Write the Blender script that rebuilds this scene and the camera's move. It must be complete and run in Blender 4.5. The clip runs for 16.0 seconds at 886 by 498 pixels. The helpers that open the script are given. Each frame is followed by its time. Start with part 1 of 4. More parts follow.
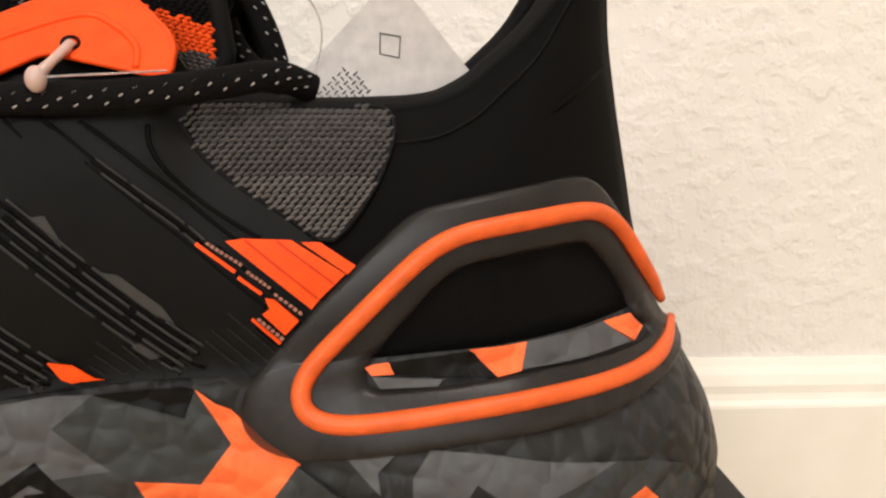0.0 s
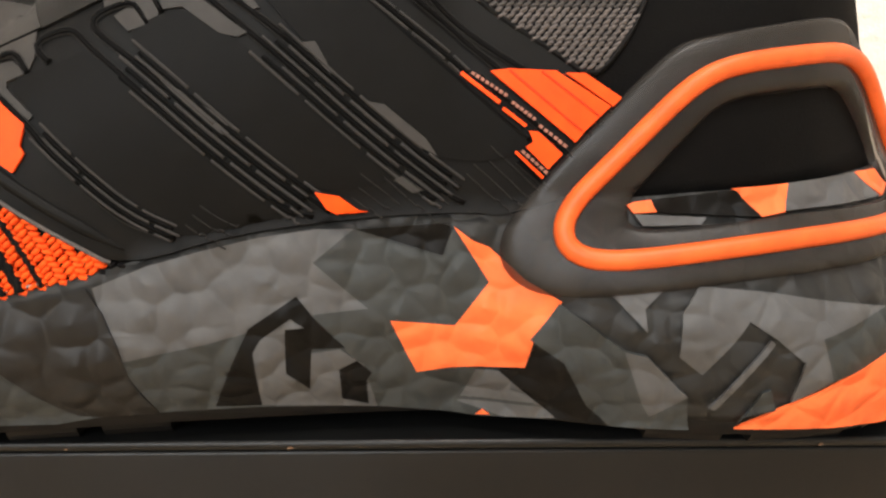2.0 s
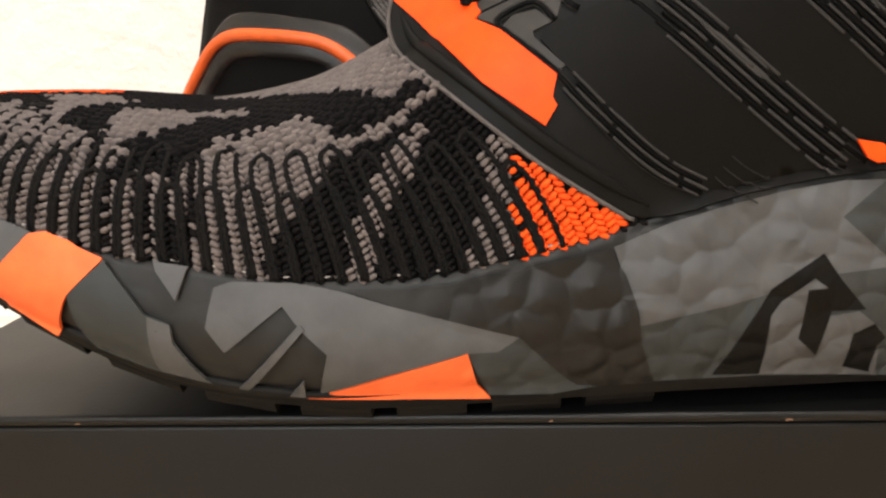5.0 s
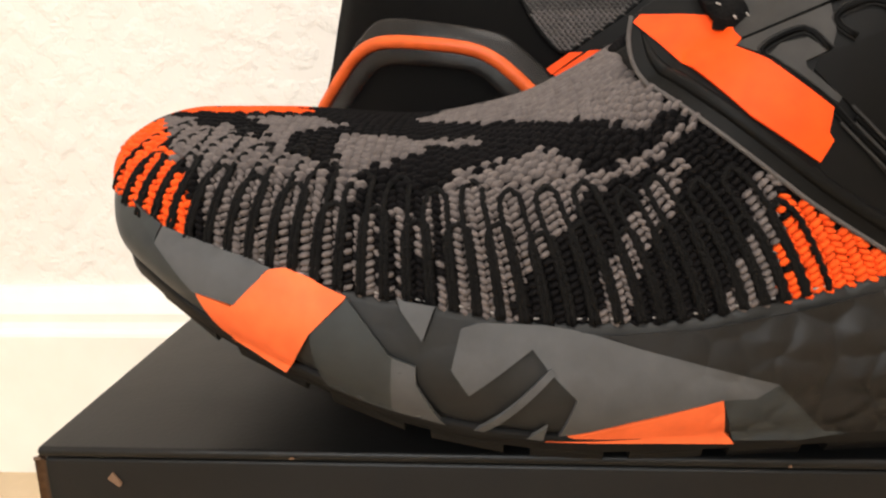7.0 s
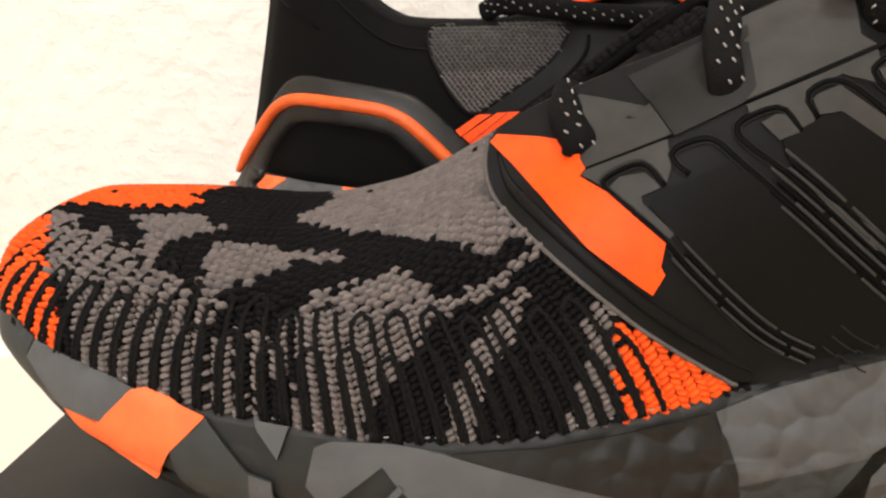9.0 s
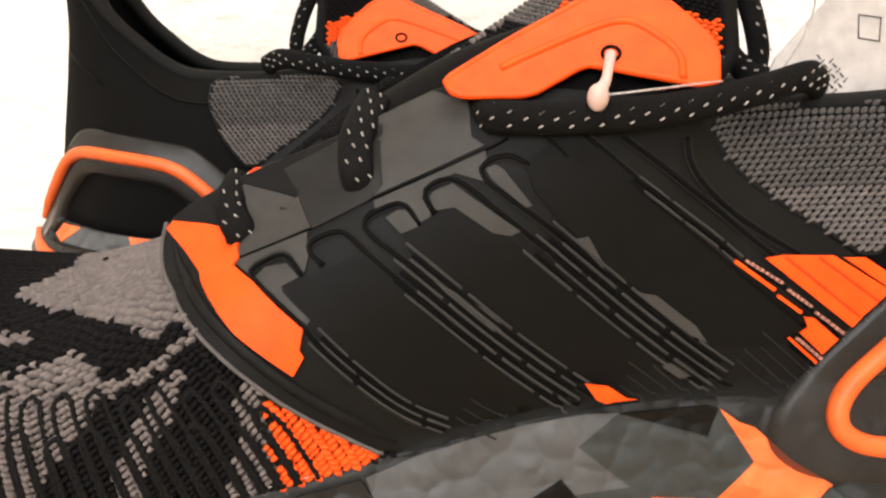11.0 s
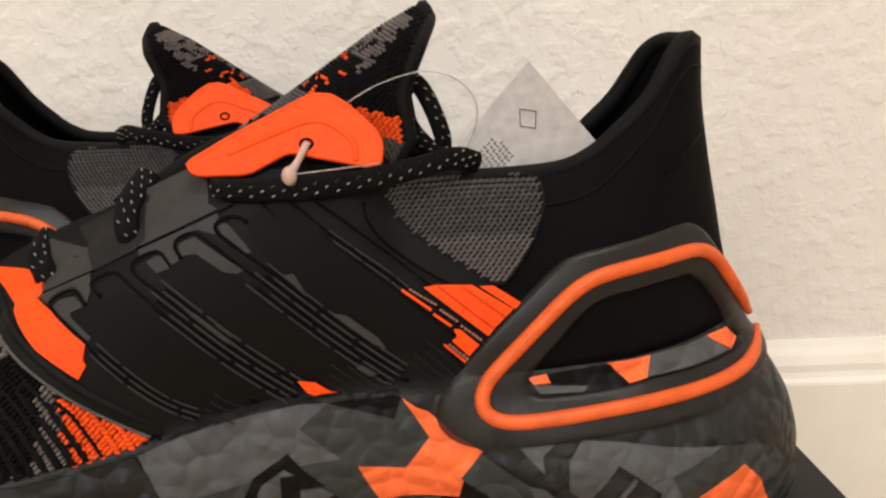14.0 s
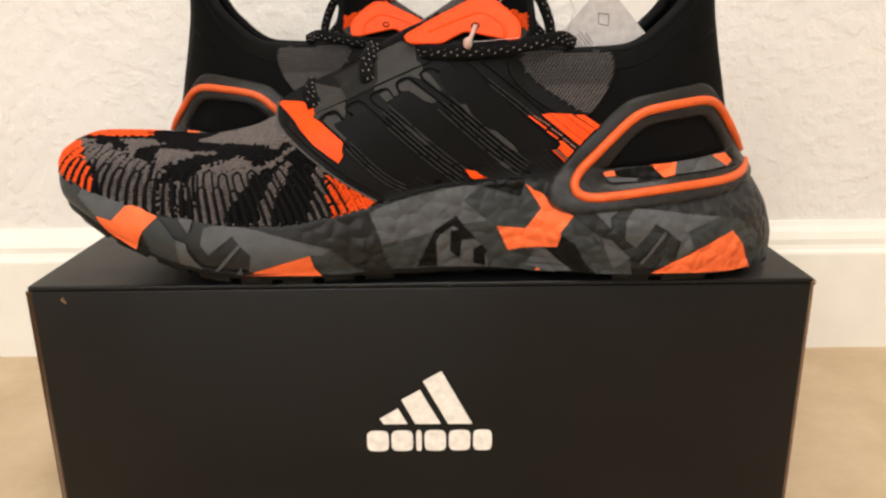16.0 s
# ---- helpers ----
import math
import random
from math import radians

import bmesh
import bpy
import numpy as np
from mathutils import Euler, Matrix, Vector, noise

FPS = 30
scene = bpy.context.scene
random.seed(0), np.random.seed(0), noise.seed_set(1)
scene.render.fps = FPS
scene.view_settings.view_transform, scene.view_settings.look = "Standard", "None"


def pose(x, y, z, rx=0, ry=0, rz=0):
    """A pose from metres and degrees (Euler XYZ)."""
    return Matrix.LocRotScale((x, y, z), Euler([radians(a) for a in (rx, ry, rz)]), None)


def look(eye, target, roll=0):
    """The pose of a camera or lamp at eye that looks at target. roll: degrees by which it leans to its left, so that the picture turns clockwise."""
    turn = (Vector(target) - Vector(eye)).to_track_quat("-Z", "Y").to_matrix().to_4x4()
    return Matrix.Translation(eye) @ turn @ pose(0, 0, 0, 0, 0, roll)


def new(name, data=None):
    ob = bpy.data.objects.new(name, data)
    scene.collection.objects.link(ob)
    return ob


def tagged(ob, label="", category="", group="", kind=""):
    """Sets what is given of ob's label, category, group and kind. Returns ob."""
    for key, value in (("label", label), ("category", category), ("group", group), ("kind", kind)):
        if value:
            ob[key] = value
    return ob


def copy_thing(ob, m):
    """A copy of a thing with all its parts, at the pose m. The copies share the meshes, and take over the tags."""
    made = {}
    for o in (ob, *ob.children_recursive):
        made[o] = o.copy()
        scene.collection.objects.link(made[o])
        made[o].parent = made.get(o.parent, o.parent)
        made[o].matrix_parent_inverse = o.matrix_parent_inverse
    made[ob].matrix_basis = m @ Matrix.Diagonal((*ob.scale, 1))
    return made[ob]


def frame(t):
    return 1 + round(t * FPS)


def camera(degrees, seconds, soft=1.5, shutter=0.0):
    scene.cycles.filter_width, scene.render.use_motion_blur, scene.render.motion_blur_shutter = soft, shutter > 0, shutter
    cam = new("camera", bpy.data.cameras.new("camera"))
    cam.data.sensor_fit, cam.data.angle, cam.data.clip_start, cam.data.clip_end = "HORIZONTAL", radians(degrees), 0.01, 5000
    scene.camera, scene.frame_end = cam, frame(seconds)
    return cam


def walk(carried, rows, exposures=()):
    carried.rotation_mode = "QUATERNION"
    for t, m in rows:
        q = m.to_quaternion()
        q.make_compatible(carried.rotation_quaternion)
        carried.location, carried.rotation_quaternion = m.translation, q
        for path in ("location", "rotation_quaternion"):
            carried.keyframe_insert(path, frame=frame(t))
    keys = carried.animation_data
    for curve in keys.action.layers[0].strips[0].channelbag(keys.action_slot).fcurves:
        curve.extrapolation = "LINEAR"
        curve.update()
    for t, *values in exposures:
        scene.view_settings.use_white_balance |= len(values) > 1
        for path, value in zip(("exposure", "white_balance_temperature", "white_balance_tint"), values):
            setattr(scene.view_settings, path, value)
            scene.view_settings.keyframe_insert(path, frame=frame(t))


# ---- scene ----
cam = camera(59.9, 16.0, soft=2.4)
METRES = 0.52  # length of the path
FIRST = pose(0.0794, -0.1386, 0.2214, -12.22, -0.88, -4.44)  # the first eye
ROWS = [
    (0.0, 0.0, 0.0, 0.0, 0.0, 0.0, -0.0),
    (0.5, -0.0152, 0.0011, -0.0142, 0.61, -0.11, -0.11),
    (1.0, -0.0329, 0.0022, -0.0306, 1.12, -0.42, -0.15),
    (1.5, -0.055, 0.0027, -0.0439, 1.7, -0.48, -0.15),
    (2.0, -0.0806, 0.0041, -0.055, 2.68, -0.84, -0.18),
    (2.5, -0.1047, 0.008, -0.0642, 3.75, -1.22, 0.22),
    (3.0, -0.1286, 0.0126, -0.0671, 4.61, -1.13, 0.71),
    (3.5, -0.1562, 0.0136, -0.0674, 5.25, -0.83, 0.77),
    (4.0, -0.187, 0.0135, -0.0722, 5.99, -0.83, 0.81),
    (4.5, -0.2131, 0.0121, -0.0681, 6.45, -0.49, 1.09),
    (5.0, -0.2377, 0.0073, -0.0705, 7.15, -0.46, 0.89),
    (7.5, -0.3144, 0.0096, -0.0354, 9.03, -2.26, 0.38),
    (8.0, -0.3044, 0.009, -0.0155, 8.89, -2.82, 0.31),
    (8.5, -0.2861, 0.0094, -0.0093, 8.73, -3.69, 0.29),
    (9.0, -0.2644, 0.009, -0.0014, 8.49, -4.31, 0.26),
    (11.5, -0.1286, 0.0007, 0.041, 5.1, -5.34, 1.26),
    (12.0, -0.0988, -0.0062, 0.0499, 4.58, -5.12, 1.31),
    (12.5, -0.0699, -0.0112, 0.0542, 4.32, -4.77, 1.6),
    (13.0, -0.0485, -0.0185, 0.0545, 3.86, -3.96, 1.88),
    (13.5, -0.0354, -0.0455, 0.0503, 3.24, -2.76, 2.0),
    (14.0, -0.0479, -0.088, 0.0348, 2.99, -2.28, 1.76),
    (14.5, -0.0664, -0.1389, 0.0134, 3.26, -2.36, 1.0),
    (15.0, -0.0883, -0.1947, -0.0056, 3.92, -2.56, 0.42),
    (15.5, -0.0988, -0.2658, -0.0312, 4.59, -3.43, 0.58),
    (16.0, -0.1079, -0.3428, -0.0531, 4.41, -4.61, 0.56),
]
STOPS = [(0, -.2), (.5, -.27), (1, .12), (1.5, .38), (2.5, .2), (3.5, .1), (5, .2), (7.5, -.15), (8, -.25), (8.5, -.17), (9, .1), (11.5, .45), (12.3, .42), (12.8, 0), (13.2, -.32), (14, -.42), (15, -.30), (16, -.25)]
walk(cam, [(t, FIRST @ pose(METRES * x, METRES * y, METRES * z, 90 + pitch, roll, yaw)) for t, x, y, z, yaw, pitch, roll in ROWS], STOPS)


# ---- light ----
world = bpy.data.worlds.new("world")
scene.world = world
world.use_nodes = True
sky = world.node_tree.nodes.new("ShaderNodeTexSky")
sky.sky_type, sky.sun_disc, sky.sun_elevation, sky.sun_rotation = "NISHITA", False, radians(40), radians(200)
world.node_tree.links.new(sky.outputs[0], world.node_tree.nodes["Background"].inputs[0])
world.node_tree.nodes["Background"].inputs[1].default_value = .1


def area(name, eye, target, sx, sy, watts, colour):
    d = bpy.data.lights.new(name, "AREA")
    d.shape, d.size, d.size_y, d.energy, d.color = "RECTANGLE", sx, sy, watts, colour
    ob = new(name, d)
    ob.matrix_world = look(eye, target)
    return ob


# no source is in view: two area lamps added, front left and overhead
area("assumed_window_light", (-.75, -2.26, 1.45), (-.6, 0, .9), 1.7, 1.3, 56, (.985, 1, 1))
area("assumed_overhead_light", (.35, -.75, 2.33), (.35, -.75, 0), .5, .5, 32, (1, .935, .87))


# ---- materials ----
class Look:
    """A node material with helpers to wire it."""

    def __init__(self, name, rough=.6, spec=.5, metal=0.0):
        self.m = bpy.data.materials.new(name)
        self.m.use_nodes = True
        self.t = self.m.node_tree
        self.b = self.t.nodes["Principled BSDF"]
        self.set("Roughness", rough), self.set("Specular IOR Level", spec), self.set("Metallic", metal)
        self.at = self.node("ShaderNodeTexCoord").outputs["Object"]

    def node(self, kind, **values):
        n = self.t.nodes.new(kind)
        for k, v in values.items():
            n.inputs[k.replace("_", " ")].default_value = v
        return n

    def set(self, key, value):
        self.b.inputs[key].default_value = value

    def join(self, a, b):
        self.t.links.new(a, b)

    def noise(self, scale, detail=3.0, rough=.55):
        n = self.node("ShaderNodeTexNoise", Scale=scale, Detail=detail, Roughness=rough)
        self.join(self.at, n.inputs["Vector"])
        return n.outputs["Fac"]

    def mapped(self, a, lo, hi, to_lo, to_hi):
        n = self.node("ShaderNodeMapRange")
        for k, v in zip((1, 2, 3, 4), (lo, hi, to_lo, to_hi)):
            n.inputs[k].default_value = v
        self.join(a, n.inputs[0])
        return n.outputs[0]

    def maths(self, op, a, b):
        n = self.node("ShaderNodeMath")
        n.operation = op
        for k, v in enumerate((a, b)):
            if isinstance(v, (int, float)):
                n.inputs[k].default_value = v
            else:
                self.join(v, n.inputs[k])
        return n.outputs[0]

    def colour(self, fac, one, two):
        n = self.node("ShaderNodeMix")
        n.data_type = "RGBA"
        n.inputs[6].default_value, n.inputs[7].default_value = (*one, 1), (*two, 1)
        self.join(fac, n.inputs[0])
        self.join(n.outputs[2], self.b.inputs["Base Color"])
        return n.outputs[2]

    def bump(self, height, strength, depth):
        n = self.node("ShaderNodeBump", Strength=strength, Distance=depth)
        self.join(height, n.inputs["Height"])
        if self.b.inputs["Normal"].links:
            self.join(self.b.inputs["Normal"].links[0].from_socket, n.inputs["Normal"])
        self.join(n.outputs[0], self.b.inputs["Normal"])


def shades(c, low, high):
    return tuple(v * low for v in c), tuple(min(v * high, 1) for v in c)


def wall_paint():
    k = Look("textured_wall_paint", .75, .3)
    k.colour(k.mapped(k.noise(6, 4), .3, .7, 0, 1), (.73, .69, .635), (.79, .75, .70))
    lumps = k.mapped(k.noise(105, 3, .5), .42, .64, 0, 1)
    k.bump(lumps, .37, .0015)
    k.bump(k.noise(420, 2), .25, .0004)
    return k.m


def trim_paint():
    k = Look("white_trim_paint", .42, .45)
    k.colour(k.mapped(k.noise(25, 4), .3, .7, 0, 1), (.78, .735, .655), (.84, .80, .72))
    k.bump(k.noise(60, 2), .15, .001)
    return k.m


def floor_tile():
    k = Look("tan_floor", .45, .45)
    k.colour(k.mapped(k.noise(14, 6, .65), .3, .7, 0, 1), (.43, .31, .18), (.60, .46, .30))
    k.bump(k.noise(90, 3), .2, .001)
    return k.m


def card(name="black_card", c=(.0030, .0032, .0032)):
    k = Look(name, .4, .28)
    k.colour(k.mapped(k.noise(40, 5), .3, .75, 0, 1), *shades(c, .82, 1.2))
    k.join(k.mapped(k.noise(18, 3), .3, .7, .36, .47), k.b.inputs["Roughness"])
    k.bump(k.noise(900, 2), .12, .0003)
    k.bump(k.noise(30, 2), .12, .002)
    return k.m


def foam(name, c, depth=.0024, spec=.16):
    """Moulded foam: soft pellets pressed side by side, worn smooth towards the toe."""
    k = Look(name, .5, spec)
    warp = k.node("ShaderNodeMapping")
    warp.inputs["Scale"].default_value = (.95, .7, 1.0)
    wobble = k.node("ShaderNodeTexNoise", Scale=150.0, Detail=1.0)
    k.join(k.at, wobble.inputs["Vector"])
    shift = k.node("ShaderNodeVectorMath")
    shift.operation = "MULTIPLY_ADD"
    shift.inputs[1].default_value = (.0035, .0035, .0035)
    k.join(wobble.outputs["Color"], shift.inputs[0]), k.join(k.at, shift.inputs[2])
    k.join(shift.outputs[0], warp.inputs[0])
    edge = k.node("ShaderNodeTexVoronoi", Scale=158.0)
    edge.feature = "DISTANCE_TO_EDGE"
    soft = k.node("ShaderNodeTexVoronoi", Scale=158.0)
    soft.feature = "SMOOTH_F1"
    soft.inputs["Smoothness"].default_value = .2
    for v in (edge, soft):
        k.join(warp.outputs[0], v.inputs["Vector"])
    crease = k.node("ShaderNodeMapRange")
    crease.interpolation_type = "SMOOTHSTEP"
    crease.inputs[2].default_value = .3
    k.join(edge.outputs["Distance"], crease.inputs[0])
    split = k.node("ShaderNodeSeparateXYZ")
    k.join(k.at, split.inputs[0])
    where = k.mapped(split.outputs[0], -.055, -.028, .10, 1)
    pellets = k.maths("SUBTRACT", k.maths("MULTIPLY", crease.outputs[0], .09), soft.outputs["Distance"])
    k.colour(k.mapped(k.noise(160, 4), .3, .7, 0, 1), *shades(c, .87, 1.13))
    k.bump(k.maths("MULTIPLY", pellets, where), .8, depth)
    k.bump(k.noise(1500, 2), .1, .0002)
    return k.m


def cloth(name, c, rough=.85, grain=1400, depth=.0003, spread=.25, spec=.25):
    k = Look(name, rough, spec)
    isle = k.node("ShaderNodeNewGeometry").outputs["Random Per Island"]
    k.colour(k.maths("ADD", k.mapped(k.noise(grain * .35, 4), .3, .7, 0, .55), k.mapped(isle, 0, 1, 0, .45)), *shades(c, 1 - spread, 1 + spread))
    k.bump(k.noise(grain, 3), .55, depth * 1.6)
    return k.m


def film(name, c, rough=.5, spec=.4):
    """Smooth printed film over textile."""
    k = Look(name, rough, spec)
    k.colour(k.mapped(k.noise(220, 4), .3, .7, 0, 1), *shades(c, .85, 1.15))
    k.bump(k.noise(2200, 2), .12, .0002)
    k.bump(k.noise(140, 2), .12, .0012)
    return k.m


def smoke():
    k = Look("smoky_clear_plastic", .36, .4)
    k.colour(k.mapped(k.noise(120, 3), .3, .7, 0, 1), (.022, .0198, .0185), (.036, .0335, .0312))
    clear = k.node("ShaderNodeBsdfTransparent")
    clear.inputs[0].default_value = (.66, .58, .53, 1)
    mix = k.node("ShaderNodeMixShader", Fac=.46)
    k.join(k.b.outputs[0], mix.inputs[1]), k.join(clear.outputs[0], mix.inputs[2])
    k.join(mix.outputs[0], k.t.nodes["Material Output"].inputs[0])
    k.bump(k.noise(70, 2), .2, .001)
    return k.m


def clear_plastic():
    k = Look("clear_filament", .12, .5)
    k.set("Base Color", (.93, .9, .88, 1)), k.set("Transmission Weight", .75), k.set("IOR", 1.45)
    return k.m


def milky_plastic():
    k = Look("milky_plastic", .3, .5)
    k.colour(k.noise(300), (.44, .30, .26), (.54, .40, .36))
    k.set("Subsurface Weight", .3), k.set("Subsurface Scale", .003)
    return k.m


WALL, TRIM, FLOOR, CARD = wall_paint(), trim_paint(), floor_tile(), card()
KRAFT = cloth("brown_cardboard", (.17, .10, .06), .8)
LOGO_INK = film("white_ink", (.80, .74, .67), .55)
FOAM = {"charcoal": foam("charcoal_foam", (.0125, .0121, .0115), .0027, .22), "base": foam("grey_black_foam", (.0185, .0188, .0184), .0027, .2), "dark": foam("black_foam", (.0045, .0042, .0039), .0024, .11), "mid": foam("slate_foam", (.036, .0395, .0395)),
        "light": foam("grey_foam", (.077, .078, .080)), "orange": foam("orange_foam", (.93, .155, .045))}
RUBBER = film("black_rubber", (.007, .0066, .0062), .6, .15)
SOCK = cloth("black_stretch_textile", (.0026, .0024, .0023), .85, 2600, .00015, .2, .08)
BINDING = cloth("black_binding", (.005, .0048, .0046), .7, 2000, .0002, .25, .12)
YARN = {"black": cloth("black_yarn", (.0055, .0048, .0050), .9, 1800, .0003, .25, .08), "grey": cloth("grey_yarn", (.124, .104, .098), .9, 1800, .0003, .3),
        "orange": cloth("orange_yarn", (.90, .085, .007), .85, 1800, .0003), "dim": cloth("charcoal_yarn", (.085, .076, .072), .9, 1800, .0003)}
RIB = cloth("rib_yarn", (.0062, .0058, .0056), .9, 2000, .0005, .25, .1)
PANEL = film("charcoal_film", (.0038, .0036, .0033), .54, .115)
PRINT = {"stripe": film("black_stripe_film", (.0023, .0021, .0018), .55, .10), "grey": film("grey_print", (.034, .0318, .0298), .55, .18),
         # groove: the orange darkened to paint the shade inside moulded lines
         "mid": film("dark_grey_print", (.0105, .0099, .0094), .52, .16), "groove": film("orange_groove_shade", (.50, .033, .004), .5, .16), "hatch": film("pale_orange_print", (.34, .155, .115), .6, .15), "orange": film("orange_print", (.90, .072, .005), .5, .16)}
INK = film("grey_ink", (.033, .031, .030), .6, .12)
# faint print, and the highlight painted along the groove edges
FAINT = film("faint_ink_and_glint", (.014, .0132, .0128), .6, .12)
# black of seam and eyelet, and shade painted into grooves and crease
BLACK_AND_SHADE = film("black_film_and_shade", (.0019, .0018, .0017), .6, .06)
TAB = film("orange_moulded_plastic", (.88, .070, .004), .48, .18)
CORD = film("orange_rubber_cord", (.70, .108, .020), .45, .3)
SMOKE, FILAMENT, MILKY = smoke(), clear_plastic(), milky_plastic()
LACE = cloth("black_lace", (.005, .0047, .0047), .85, 1700, .0004, .25, .1)
FLECK = cloth("white_fleck", (.36, .33, .31), .8)
TAG = film("pale_tag_card", (.42, .385, .365), .38, .45)
TAG_INK = film("tag_ink", (.10, .085, .075), .6)


# ---- the form of the shoe ----
def curve(points, n=400):
    """A smooth curve through a few (x, y), monotone between them."""
    x, y = [p[0] for p in points], [p[1] for p in points]
    h = [b - a for a, b in zip(x, x[1:])]
    d = [(b - a) / w for a, b, w in zip(y, y[1:], h)]
    m = [d[0]] + [0 if p * q <= 0 else 2 * p * q / (p + q) for p, q in zip(d, d[1:])] + [d[-1]]
    table = []
    for k in range(n + 1):
        v = x[0] + (x[-1] - x[0]) * k / n
        i = max(j for j in range(len(h)) if x[j] <= v + 1e-12)
        t = (v - x[i]) / h[i]
        table.append(y[i] * (1 + 2 * t) * (1 - t) ** 2 + m[i] * h[i] * t * (1 - t) ** 2 + y[i + 1] * t * t * (3 - 2 * t) + m[i + 1] * h[i] * t * t * (t - 1))
    lo, step = x[0], (x[-1] - x[0]) / n

    def at(v):
        f = min(max((v - lo) / step, 0.0), n - 1e-9)
        i = int(f)
        return table[i] + (table[i + 1] - table[i]) * (f - i)
    return at


MIDLINE = 0.043            # the shoe's middle plane
TOE, HEEL = -0.1600, 0.1535
# outer edge of the sole in plan, from toe to heel
sole_side = curve([(-.1600, .043), (-.1590, .028), (-.156, .016), (-.150, .006), (-.13, -.006), (-.11, -.010), (-.08, -.0105), (-.046, -.008), (0, -.003), (.043, .0005), (.063, -.004), (.085, -.0085), (.105, -.010), (.118, -.006), (.131, .003), (.143, .014), (.151, .029), (.1535, .043)], 1600)
# foot of the upper in plan
upper_side = curve([(-.1600, .043), (-.1590, .0295), (-.156, .0175), (-.150, .0075), (-.13, -.0045), (-.11, -.0085), (-.08, -.009), (-.046, -.0065), (0, -.0015), (.043, .0015), (.07, .0015), (.10, .0025), (.12, .008), (.135, .017), (.147, .028), (.1535, .043)], 1600)
sole_top = curve([(-.1600, .1735), (-.147, .1668), (-.135, .1624), (-.119, .1588), (-.106, .155), (-.09, .1522), (-.0745, .1497), (-.057, .1495), (-.04, .1518), (-.0226, .1557), (-.0048, .161), (.013, .1646), (.031, .1662), (.05, .1676), (.10, .171), (.1535, .174)])
sole_low = curve([(-.1600, .166), (-.1550, .1575), (-.147, .1545), (-.1316, .1475), (-.115, .1405), (-.1, .1340), (-.08, .1295), (-.06, .1280), (0, .1285), (.06, .1285), (.11, .1270), (.135, .1290), (.1535, .1320)])
ridge = curve([(-.1600, .1740), (-.157, .1772), (-.148, .1809), (-.13, .1806), (-.10, .1786), (-.08, .1816), (-.062, .1893), (-.045, .2003), (-.02, .218), (.0, .2285), (.02, .2335), (.036, .2290), (.046, .2180), (.066, .2155), (.085, .2160), (.095, .2168), (.107, .2204), (.118, .2262), (.131, .2346), (.138, .2420), (.1425, .2470), (.1485, .2503), (.1535, .2498)])
opening = curve([(-.1600, .0), (-.07, .0), (-.04, .010), (-.01, .017), (.02, .0215), (.046, .022), (.06, .021), (.082, .019), (.10, .017), (.117, .0165), (.131, .0165), (.1425, .0135), (.1485, .009), (.1535, .0)])  # half width at the rim
heel_back = curve([(.118, .1640), (.1276, .1655), (.1459, .1605), (.157, .1550), (.1702, .1470), (.185, .1415), (.2016, .1378), (.2196, .1340), (.235, .1315), (.26, .1300)])
square = curve([(-.1600, 2.2), (-.12, 3.0), (-.06, 2.6), (0, 2.2), (.06, 2.0), (.1535, 2.1)])


def bend(xi, z):
    k = min(max((xi - .06) / (HEEL - .06), 0), 1)
    return xi + k * k * (3 - 2 * k) * (heel_back(z) - HEEL)


def unbend(x, z):
    xi = x
    for _ in range(14):
        xi = min(max(xi - 0.8 * (bend(xi, z) - x), TOE), HEEL)
    return xi


def upper_at(xi, phi):
    """A point of the upper: phi 0 at the near welt, 90 at the rim, in degrees."""
    lo, hi, e = sole_top(xi) - .001, ridge(xi), 2 / square(xi)
    w, o = MIDLINE - upper_side(xi), opening(xi)
    w = max(w, 0.0)
    o = min(o, w)
    a = math.radians(phi)
    z = lo + (hi - lo) * max(math.sin(a), 0) ** e
    y = MIDLINE - o - (w - o) * max(math.cos(a), 0) ** e
    return Vector((bend(xi, z), y, z))


def sole_at(xi, z):
    lo, hi = sole_low(xi), sole_top(xi)
    u = min(max((z - lo) / max(hi - lo, 1e-6), 0), 1)
    k = max(0, (u - .4) / .6)
    k = k * k * (3 - 2 * k)
    w = MIDLINE - (sole_side(xi) * (1 - k) + (upper_side(xi) - .0008) * k)
    w += min(1, w / .02) * (.0016 * math.sin(math.pi * u) - .004 * (1 - u) ** 4)
    return Vector((bend(xi, z), MIDLINE - max(w, 0), z))


def side_y(x, z):
    """Depth of the near side of the shoe at x, z."""
    xi = unbend(x, z)
    lo, hi = sole_top(xi) - .001, ridge(xi)
    if z <= lo + .001:
        return sole_at(xi, z).y
    s = min((z - lo) / (hi - lo), 1)
    return upper_at(xi, math.degrees(math.asin(min(1, s ** (square(xi) / 2))))).y


def on_side(x, z, off=0.0):
    """The point of the near side at x, z, lifted off along its normal."""
    d = .0012
    p = Vector((x, side_y(x, z), z))
    if not off:
        return p
    nx = (side_y(x + d, z) - side_y(x - d, z)) / (2 * d)
    nz = (side_y(x, z + d) - side_y(x, z - d)) / (2 * d)
    n = Vector((max(min(nx, 2), -2), -1, max(min(nz, 2.5), -2.5))).normalized()
    return p + n * off


# ---- building helpers ----
TOP = 0.1213                              # top of the box
BASE = Vector((0, MIDLINE, TOP))          # foot of the shoe


